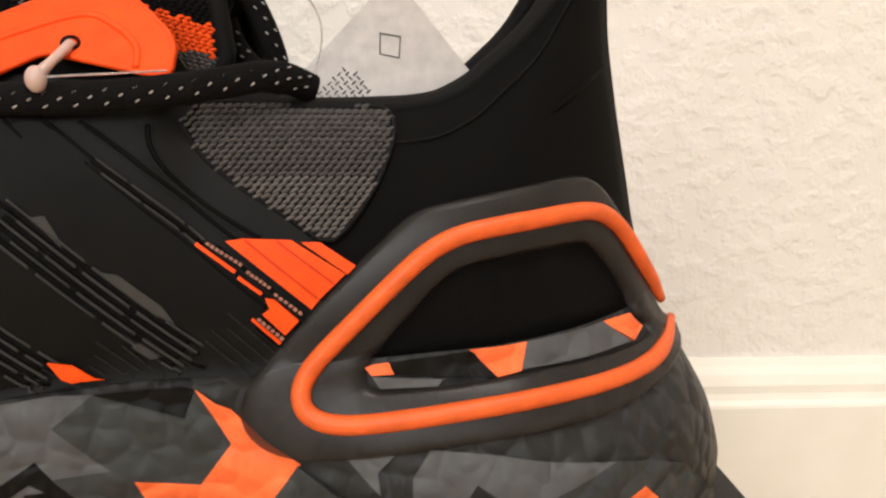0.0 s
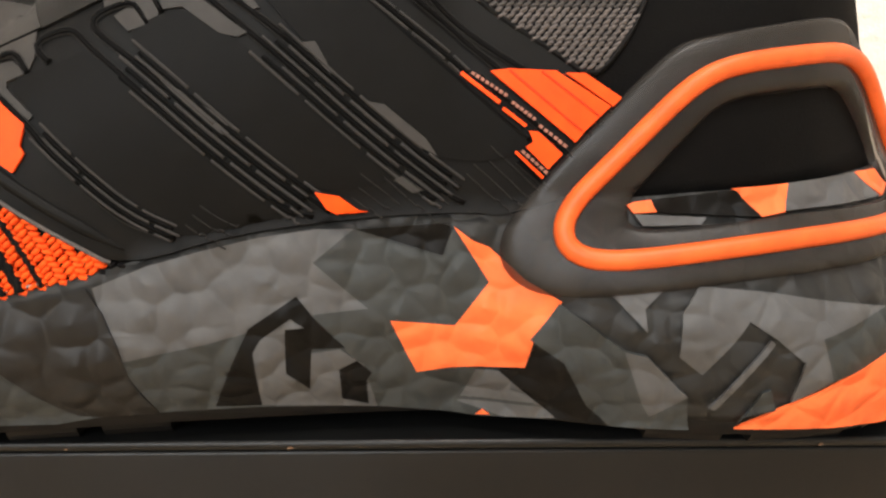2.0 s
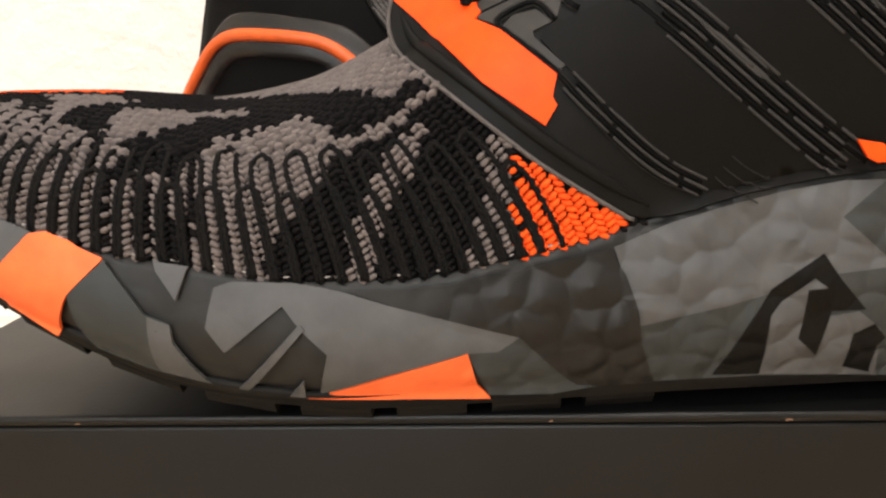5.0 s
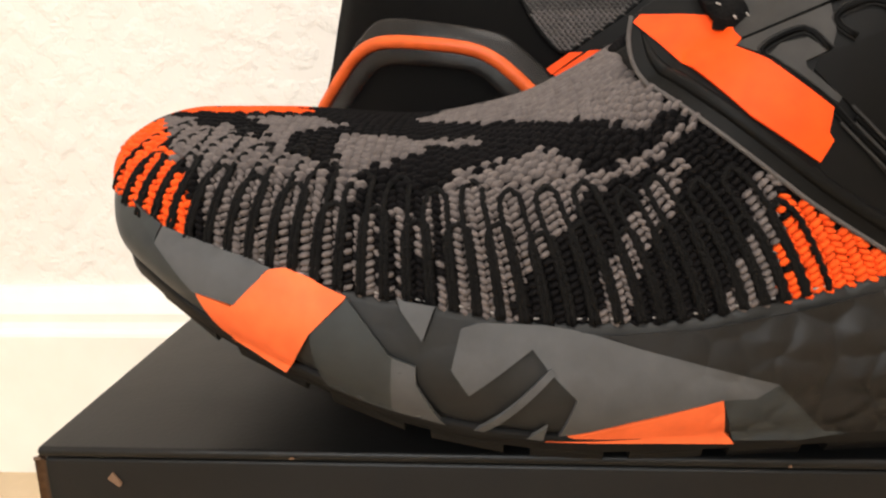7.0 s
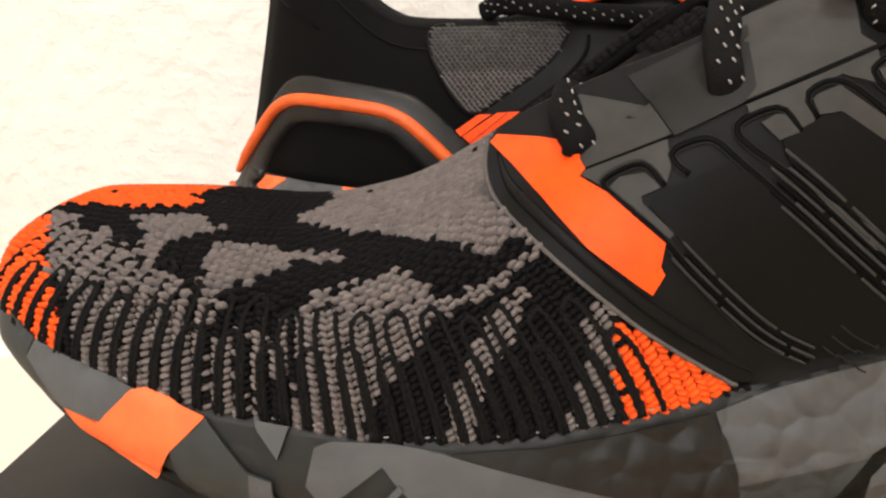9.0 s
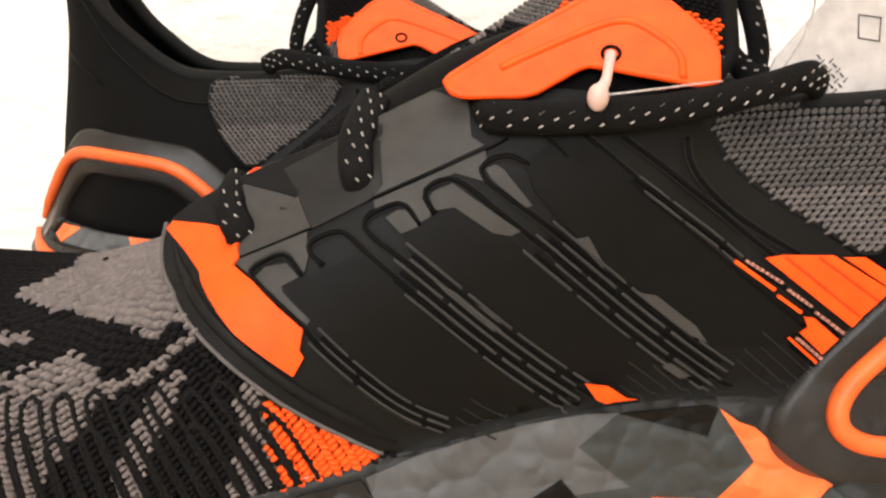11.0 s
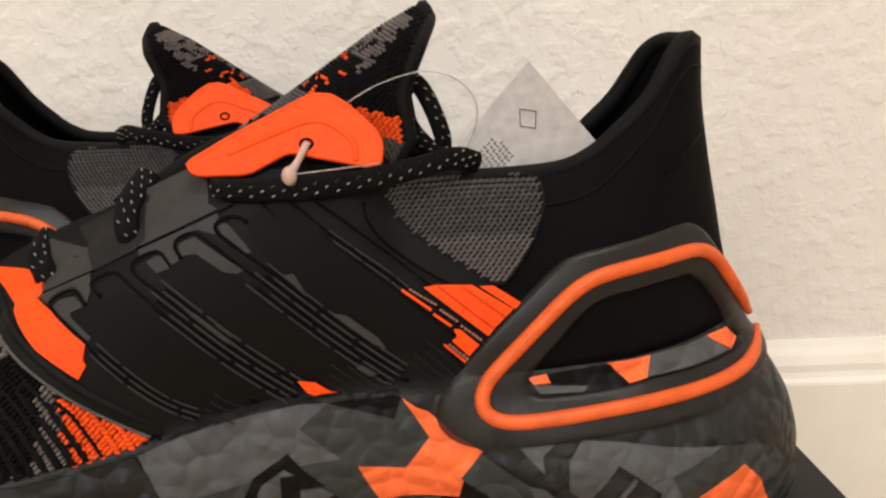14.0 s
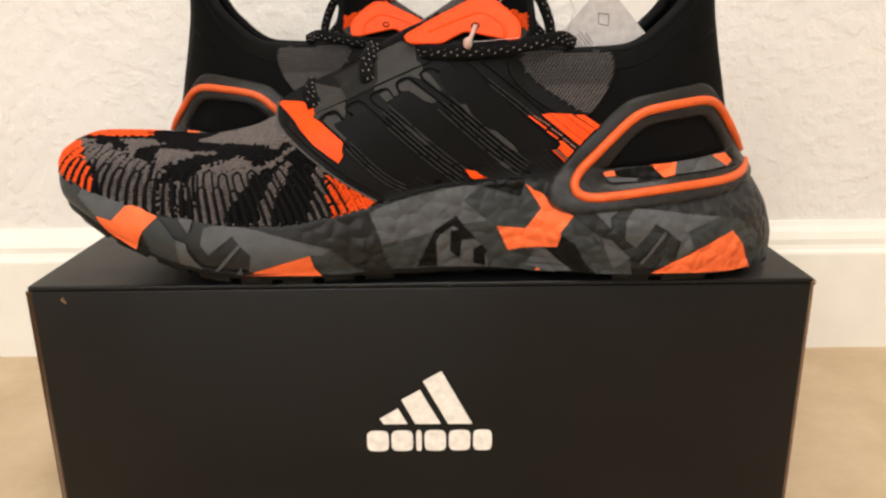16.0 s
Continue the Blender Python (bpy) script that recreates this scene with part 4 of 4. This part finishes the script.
prints(("grey", [(-17.2, 81.9), (2.2, 90.2), (2.4, 88.9), (.9, 87.5), (1.9, 85.3), (-3.1, 86.6), (-8.4, 84.2), (-8.7, 82.6), (-7.4, 80.1), (-7.4, 78.9), (-10, 78.7), (-11.6, 81.6), (-13, 82), (-16.9, 80.4)]))
prints(("grey", [(-15.2, 79.3), (-13, 80.6), (-11.7, 80.6), (-9.5, 78), (-12.6, 76.8)]))
prints(("grey", [(-7.5, 82.8), (-6.9, 83.6), (-3.5, 85), (4.7, 79.2), (7.9, 77), (6.2, 76.2), (3.1, 76.8), (-3.3, 81.1), (-6.6, 80.6)]))
prints(("grey", [(2.2, 87.3), (3.8, 88), (5.2, 87.2), (10, 81.2), (8.8, 80.9), (2.9, 85.8)]))
prints(("mid", [(-31.1, 81.9), (-34.8, 86.5), (-23.7, 91.8), (-16, 94.8), (-15.6, 84.5), (-17.7, 82.1), (-28.1, 77)]))
prints(("grey", [(-7.3, 69), (-3.8, 67), (3.7, 62.3), (4.6, 59.8), (2, 59.6)]))
prints(("grey", [(17.2, 75.4), (19.5, 75.7), (21.5, 72.1), (22.2, 69.9)]))
prints(("grey", [(28.4, 65.5), (31.6, 64.9), (39, 59), (41.2, 55.8), (37.4, 57.7)]))
prints(("grey", [(33.3, 51.5), (34.9, 52.4), (38.7, 49.6), (36.6, 49.1)]))
prints(("orange", [(50.6, 70.6), (53.9, 71), (62.6, 70.7), (72.6, 64.6), (68, 60.3), (66.3, 58.3)]))
prints(("orange", [(64.4, 70.3), (67.9, 70.3), (74.5, 66.1), (73, 64.6)]))
prints(("orange", [(57.8, 60.3), (59.5, 60.1), (64, 56.2), (61.4, 53.5), (57.3, 57.4), (58.6, 58.4)]))
# narrow strips of deeper orange painting the shade of two moulded grooves
prints(("groove", [(54, 70.6), (67.3, 60.2), (67.5, 60.4), (54.2, 70.9)]))
prints(("groove", [(59.9, 70.4), (70.4, 62.8), (70.6, 63), (60.1, 70.6)]))
prints(("orange", [(45.1, 70), (52.2, 64.9), (52.6, 65.4), (45.5, 70.5)]))
prints(("orange", [(52.8, 63.9), (57, 60.9), (57.4, 61.3), (53.1, 64.4)]))
prints(("orange", [(55.2, 56.4), (60.3, 51.8), (60.7, 52.2), (55.5, 56.8)]))
prints(("hatch", [(47.1, 70.1), (47.7, 69.8), (47.9, 70.2), (47.4, 70.5)]))
prints(("hatch", [(47.9, 69.6), (48.5, 69.2), (48.8, 69.7), (48.2, 70)]))
prints(("hatch", [(48.8, 69.1), (49.3, 68.7), (49.6, 69.1), (49.1, 69.5)]))
prints(("hatch", [(49.6, 68.5), (50.2, 68.2), (50.4, 68.6), (49.9, 69)]))
prints(("hatch", [(50.5, 68), (51, 67.7), (51.3, 68.1), (50.7, 68.4)]))
prints(("hatch", [(51.3, 67.5), (51.8, 67.2), (52.1, 67.6), (51.6, 67.9)]))
prints(("hatch", [(52.1, 67), (52.7, 66.6), (53, 67), (52.4, 67.4)]))
prints(("hatch", [(53, 66.4), (53.5, 66.1), (53.8, 66.5), (53.3, 66.9)]))
prints(("hatch", [(54.4, 65), (54.9, 64.7), (55.2, 65.1), (54.7, 65.4)]))
prints(("hatch", [(55.1, 64.5), (55.6, 64.1), (55.9, 64.5), (55.4, 64.9)]))
prints(("hatch", [(55.9, 64), (56.4, 63.6), (56.7, 64), (56.2, 64.4)]))
prints(("hatch", [(56.6, 63.4), (57.1, 63.1), (57.5, 63.5), (57, 63.8)]))
prints(("hatch", [(57.4, 62.9), (57.9, 62.5), (58.2, 62.9), (57.7, 63.3)]))
prints(("hatch", [(58.2, 62.3), (58.7, 62), (59, 62.4), (58.5, 62.7)]))
prints(("hatch", [(59.4, 61), (60, 60.6), (60.3, 61), (59.7, 61.4)]))
prints(("hatch", [(60.3, 60.3), (60.9, 59.9), (61.2, 60.3), (60.6, 60.7)]))
prints(("hatch", [(61.2, 59.7), (61.8, 59.3), (62.1, 59.7), (61.5, 60.1)]))
prints(("hatch", [(62.1, 59), (62.6, 58.6), (63, 59), (62.4, 59.4)]))
prints(("hatch", [(62.9, 58.4), (63.5, 57.9), (63.8, 58.3), (63.3, 58.8)]))
prints(("hatch", [(63.8, 57.7), (64.4, 57.3), (64.7, 57.7), (64.1, 58.1)]))
prints(("hatch", [(56.3, 56.6), (56.9, 56.1), (57.2, 56.5), (56.7, 56.9)]))
prints(("hatch", [(57.1, 55.9), (57.7, 55.4), (58, 55.8), (57.5, 56.3)]))
prints(("hatch", [(58, 55.2), (58.5, 54.7), (58.8, 55.1), (58.3, 55.6)]))
prints(("hatch", [(58.8, 54.5), (59.3, 54.1), (59.6, 54.4), (59.1, 54.9)]))
prints(("hatch", [(59.6, 53.8), (60.1, 53.4), (60.5, 53.8), (59.9, 54.2)]))
prints(("hatch", [(60.4, 53.1), (60.9, 52.7), (61.3, 53.1), (60.7, 53.5)]))
prints(("orange", [(19, 49.5), (23.2, 48.8), (28.6, 44.9), (24.9, 44.6), (21.1, 46.4)]))

ANKLE = [(41.7, 93.2), (45, 95.3), (64.3, 94.2), (78.8, 94.5), (81.5, 92.9), (81.8, 88.7), (78.6, 81), (74.2, 74.2), (69.3, 69.6), (63, 74.1), (52, 80.6), (44.9, 86.4), (42.4, 90.2)]
# grooves in the film, drawn black to give their shade
GROOVES = []
grooves = GROOVES.append
grooves([(-30.2, 69.5), (-32.3, 72.5), (-34.2, 72.8), (-38.8, 70.5), (-39.9, 69.2), (-38.2, 67.9), (-33.8, 64.6), (-29.9, 61), (-24.9, 54.9), (-19.1, 48.7), (-13.3, 43.9), (-6, 41.2)])
grooves([(-26.3, 71.4), (-28.8, 73.2), (-28.8, 75), (-24.2, 76.9), (-22, 76.7), (-19.9, 74.6), (-11.9, 67.9), (-6, 62.5), (1.8, 54.9), (10, 48.6), (18.4, 44.3)])
grooves([(-9.3, 78.1), (-11.2, 81.3), (-13, 81.9), (-18.1, 79.8), (-19.3, 78.1), (-17.8, 76.2), (-11.7, 72), (-7.8, 69), (.1, 62.4), (8.1, 55.9), (15.3, 50.3), (21.7, 45.6)])
grooves([(-6.7, 80.1), (-8.7, 82.6), (-8, 84.5), (-3.4, 86.4), (2.8, 81.4), (8.7, 76.7), (16.6, 70.2), (22.7, 65), (29, 59.7), (35.4, 54.3), (42, 49.5), (46.3, 47)])
grooves([(9.5, 87.8), (6.2, 89.7), (2.4, 88.6), (1, 86.9), (2.5, 84.9), (8.8, 80.5), (12.7, 77.6), (19.7, 71.6), (26.9, 65.9), (33.2, 60.6), (39.7, 54.7), (45.2, 49.9)])
grooves([(19, 92.5), (25.4, 87.1), (33, 81.1), (41.4, 74), (46.2, 70)])
grooves([(26.4, 84.9), (33, 79.2), (40.3, 73.1), (48, 66.6), (58, 58.5)])
grooves([(25.4, 92), (32, 87.3), (39.3, 81.3), (46.7, 75.3), (53, 70.4)])
grooves([(36.7, 91.4), (37, 87), (41.4, 81.1), (48.7, 75.7), (56.7, 71)])
grooves([(12.6, 92.4), (15.9, 89)])
grooves([(54.5, 70.1), (63.4, 63.9), (69.3, 59.3)])
grooves([(58.4, 70), (67.6, 63.8), (71.6, 61.4)])
grooves([(63.3, 69.9), (68.5, 66.4), (73.3, 63.5)])
grooves([(48.7, 69.8), (59.4, 61.3), (66.1, 55.2)])
grooves([(56, 54.9), (59.8, 51.7), (61.8, 50.2)])
SEAM = [(-43.3, 70.7), (-29.2, 76.8), (-17.8, 82.2), (-7.2, 86.5), (3.1, 90.7), (6.1, 92.2)]

# bundles of printed lines: how many, how far apart, whether bold, and the way of the middle one
LINES = []
lines = LINES.append
lines(((5, 1.75, True), [(-14, 72.6), (-7.8, 67.6), (2, 58.9), (11.1, 51.4), (18.4, 45.9)]))
lines(((5, 1.75, True), [(10.5, 76.4), (17.7, 70.1), (26.9, 62), (36.5, 54.2), (44.1, 48.7)]))
lines(((2, 1.5, True), [(26.4, 85.9), (34.1, 80.1), (41.9, 74), (46.8, 69.9)]))
lines(((3, 1.5, True), [(-28.6, 60.2), (-21.9, 53.4), (-13.2, 45.7), (-5.1, 41.7)]))
lines(((3, 2.0, False), [(31.7, 54.5), (37.7, 49), (42.4, 45.2)]))
lines(((3, 2.2, False), [(25.8, 50.9), (29.6, 48), (33.3, 45)]))
lines(((4, 2.2, False), [(48.6, 55.2), (53.5, 50.9), (57.5, 47.1)]))
lines(((3, 2.2, False), [(-3.8, 46.4), (.3, 43.1), (4.5, 41)]))

TOE_AREAS = []
toe_areas = TOE_AREAS.append
toe_areas(("grey", [(-151, 67), (-143.6, 72), (-138.4, 61), (-133.2, 63), (-128.9, 54), (-123.9, 54), (-119.2, 48), (-114.4, 43), (-111, 39), (-110.4, 27), (-108, 28), (-106, 16), (-106.5, 0), (-130, 0), (-131.9, 16), (-133.2, 29), (-139.2, 36), (-144.6, 50)]))
toe_areas(("grey", [(-133.7, 75), (-118.7, 78), (-115, 76.5), (-109.7, 72), (-116, 67), (-117.8, 61), (-119.8, 60), (-119, 51), (-122, 51), (-123.1, 64), (-128.4, 69)]))
toe_areas(("grey", [(-111.6, 66), (-100.8, 65), (-94.3, 60), (-87.2, 57), (-84.6, 54), (-88, 52), (-94.3, 55), (-96.8, 51), (-100.3, 45), (-103.9, 42), (-105.3, 37), (-105.1, 31), (-106.5, 27), (-108.3, 28), (-109.3, 46)]))
toe_areas(("grey", [(-90.4, 37), (-86.3, 40), (-74.7, 45), (-69.9, 38), (-67.3, 32.5), (-63.4, 32.5), (-59.7, 34.5), (-54.2, 35.5), (-50.9, 39), (-49.6, 36), (-56.1, 31), (-66.2, 27.5), (-68.5, 26), (-71.2, 20), (-73.5, 15), (-76.3, 12), (-78.7, 7), (-78.3, 0), (-91.8, 0), (-91, 33)]))
toe_areas(("grey", [(-98, 80), (-93, 91), (-78, 91), (-69, 91), (-57, 91), (-57.6, 66), (-55.5, 53), (-51.6, 41), (-57.7, 38.5), (-64.1, 47), (-74, 57), (-79.4, 64), (-89.4, 71)]))
toe_areas(("grey", [(-52.9, 29.5), (-50.4, 28), (-53, 25), (-53, 20), (-54.8, 18), (-57.5, 12), (-60.2, 6), (-63, 0), (-68, 0), (-65.3, 7), (-63, 15), (-58.9, 24), (-56.2, 27.5)]))
toe_areas(("grey", [(-41.1, 24), (-38.4, 19), (-37.4, 14), (-37.1, 6), (-39.4, 0), (-57, 0), (-49.6, 3), (-45.3, 6), (-42.6, 10), (-43.2, 15)]))
toe_areas(("grey", [(-105.2, 20), (-102.2, 28), (-101, 28), (-101.5, 0), (-105.2, 0)]))
toe_areas(("grey", [(-98.6, 27), (-96.6, 27), (-97, 0), (-99, 0)]))
toe_areas(("grey", [(-94.6, 25), (-92.9, 33), (-92.3, 24), (-93, 12), (-95, 11)]))
toe_areas(("orange", [(-38.8, 18), (-35.7, 18), (-27.4, 12), (-12, 0), (-27.6, 0), (-40, 0), (-36.3, 3), (-37.6, 8), (-36.6, 11)]))
toe_areas(("orange", [(-161, 0), (-161, 72), (-149.5, 66), (-144.9, 50), (-140.4, 37), (-137.4, 28), (-134.8, 27), (-133.3, 12), (-136, 0)]))
toe_areas(("orange", [(-161, 74), (-150, 79), (-133, 81), (-121, 85), (-126, 91), (-161, 91)]))

CAGE_OUTER = [(55.6, 45.5), (64.1, 56.3), (83.3, 74.7), (88.7, 77), (105.8, 80.1), (119.1, 82.2), (124.5, 79.8), (131.9, 70.6), (138.7, 58.1), (141.7, 48.3), (152.6, 41.3), (145.7, 40.3), (139, 38.4), (126.6, 36.2), (104.2, 35.2), (83, 32.2), (68.4, 30.5), (58.8, 30.9), (52.9, 35.2), (52.9, 41.5)]
CAGE_INNER = [(76.3, 45.7), (77.4, 48.6), (88.7, 61), (94.1, 66), (105.6, 67.5), (119.7, 68.8), (124.5, 65.1), (131.2, 57), (133.9, 50.2), (136.7, 48.5), (137.8, 46.2), (134.1, 45.2), (117.9, 45.3), (105.4, 44.9), (94.1, 43.6), (83.3, 42.7), (79, 42.7), (76.6, 43.5)]
CAGE_CORD = [(143.6, 49.4), (138.4, 56.8), (131.2, 67.3), (125.8, 73.9), (121.8, 75.4), (106.1, 73.7), (92.4, 71.7), (88.1, 69.4), (73.1, 54.9), (63.5, 44.8), (62.4, 40.2), (64.6, 37.1), (69.9, 36.2), (83.7, 37.5), (105.4, 40.2), (128.9, 40.8), (138.5, 41.4), (144.0, 43.4), (146.1, 45.0)]


def running_shoe():
    shoe = tagged(new("running_shoe"), "black running shoe with grey and orange camouflage on the box", "shoe", "pair of running shoes")
    shoe.location = BASE
    sole = midsole(shoe)
    for k, (kind, poly) in enumerate(CAMO):
        v, f = drape(mm(poly), .00022 + .00004 * k, cell=.0017, skirt=.0006)
        part("camo_patch", v, f, FOAM[kind], sole, {"orange": "bright orange camouflage patch", "light": "light grey camouflage patch", "mid": "slate grey camouflage patch", "dark": "black camouflage patch", "charcoal": "charcoal camouflage patch"}[kind])
    # the grey of the toe runs round its tip
    xs = [x for x in stations(150) if x < -.118]
    v = [sole_at(xi, sole_low(xi) + (sole_top(xi) - sole_low(xi)) * j / 14) - Vector((.0001, .0001, 0)) for xi in xs for j in range(1, 15)]
    f = grid_faces(len(xs) - 1, 13)
    n = len(v)
    part("camo_patch", v + [mirrored(p) for p in v], f + [tuple(k + n for k in q)[::-1] for q in f], FOAM["mid"], sole, "slate grey camouflage patch round the tip")
    outsole(shoe)
    upper(shoe)
    line = [tuple(p) for p in mm(PANEL_LINE)]
    toe_knit(shoe, line, TOE_AREAS)
    side_panel(shoe, mm(PANEL_LINE), [(k, mm(p)) for k, p in PRINTS], [mm(p) for p in GROOVES], mm(SEAM), [(k, mm(p)) for k, p in LINES])
    ankle_knit(shoe, mm(ANKLE))
    heel_cage(shoe, mm(CAGE_OUTER), mm(CAGE_INNER), mm(CAGE_CORD))
    tongue(shoe)
    lace_tab(shoe)
    laces(shoe)
    return shoe


def hang_tag():
    ob = tagged(new("hang_tag"), "pale card hang tag tied to the shoe by a clear loop", "tag")
    o = Vector((.08, .036, TOP + .09))
    ob.location = o

    def at(x, z, off=0.0):
        return Vector((x, .036 + .25 * (z - TOP - .1) - off, z))
    v, f = drape(mm([(82, 123.5), (102.4, 98.4), (80.1, 76.5), (61.3, 100.2), (62.5, 102.5)]), .0004, at, .01, .0008)
    part("card", v, f, TAG, ob, "pale satin card", False, None, o)
    sq = mm([(79, 110.6), (83.5, 109.9), (83.2, 105.3), (79, 106.1)])
    v, f = tube([at(x, z, .0006) for x, z in sq], .00018, 5, True)
    part("printed_square", v, f, TAG_INK, ob, "thin printed square", True, None, o)
    for a in range(9):
        for b in range(9):
            x, z = 65.5 + 1.05 * a + .72 * (b - 3), 93 + 1.15 * a * .9 - .95 * (b - 4) + 1.5
            if not inside(x, z, [(64.8, 92), (65, 97.5), (71.5, 104), (77.5, 98), (73, 91)]):
                continue
            (x0, z0), (x1, z1) = mm([(x - .42, z - .42), (x + .42, z + .42)]) if (a + b) % 2 else mm([(x - .38, z + .4), (x + .38, z - .4)])
            v, f = tube([at(x0, z0, .0006), at(x1, z1, .0006)], .00016, 4)
            part("print_dash", v, f, TAG_INK, ob, "", True, None, o)
    loop = [Vector((x, y, z)) for (x, z), y in zip(mm([(25.5, 107.5), (29, 111.2), (32.4, 114.3), (37, 117.3), (43.4, 120.2), (53.6, 122.7), (62.3, 119.2), (66.9, 113.2), (66.5, 106), (63.8, 100.5)]), (.0165, .0182, .0186, .0178, .0178, .020, .025, .030, .034, .0355))]
    v, f = tube(spaced(rounded(loop, False, 2), 70), .0002, 6)
    part("clear_loop", v, f, FILAMENT, ob, "clear plastic loop", True, None, o)
    (xa, za), (xb, zb), (xc, zc), (xd, zd) = mm([(20.5, 99.9), (22, 102.2), (23.7, 105.9), (41.5, 101.4)])
    v, f = tube(spaced([Vector((xa, .0010, za)), Vector((xb, .0030, zb)), Vector((xc, .0090, zc))], 16), lambda t: .0012 - .0005 * min(1, 2.6 * t) + .0003 * t, 10)
    bm = bmesh.new()
    bmesh.ops.create_uvsphere(bm, u_segments=14, v_segments=9, radius=.0020)
    for p in bm.verts:
        p.co = Vector((p.co.x * .9, p.co.y * .8, p.co.z * 1.15)) + Vector((xa - .0001, .0010, za - .0003))
    v2, f2 = from_bm(bm)
    part("fastener", v + v2, f + [tuple(k + len(v) for k in q) for q in f2], MILKY, ob, "milky plastic fastener knob", True, None, o)
    v, f = tube([Vector((xa, .0005, za)), Vector((xd, .0045, zd))], .0002, 6)
    part("clear_strand", v, f, FILAMENT, ob, "clear plastic strand", True, None, o)
    return ob


room()
shoe_box()
first = running_shoe()
hang_tag()
second = copy_thing(first, pose(.003, MIDLINE + .0965, TOP, 0, 0, 3.5) @ Matrix.Diagonal((-1, 1, 1, 1)))
tagged(second, "black running shoe with orange heel cord standing behind the other")
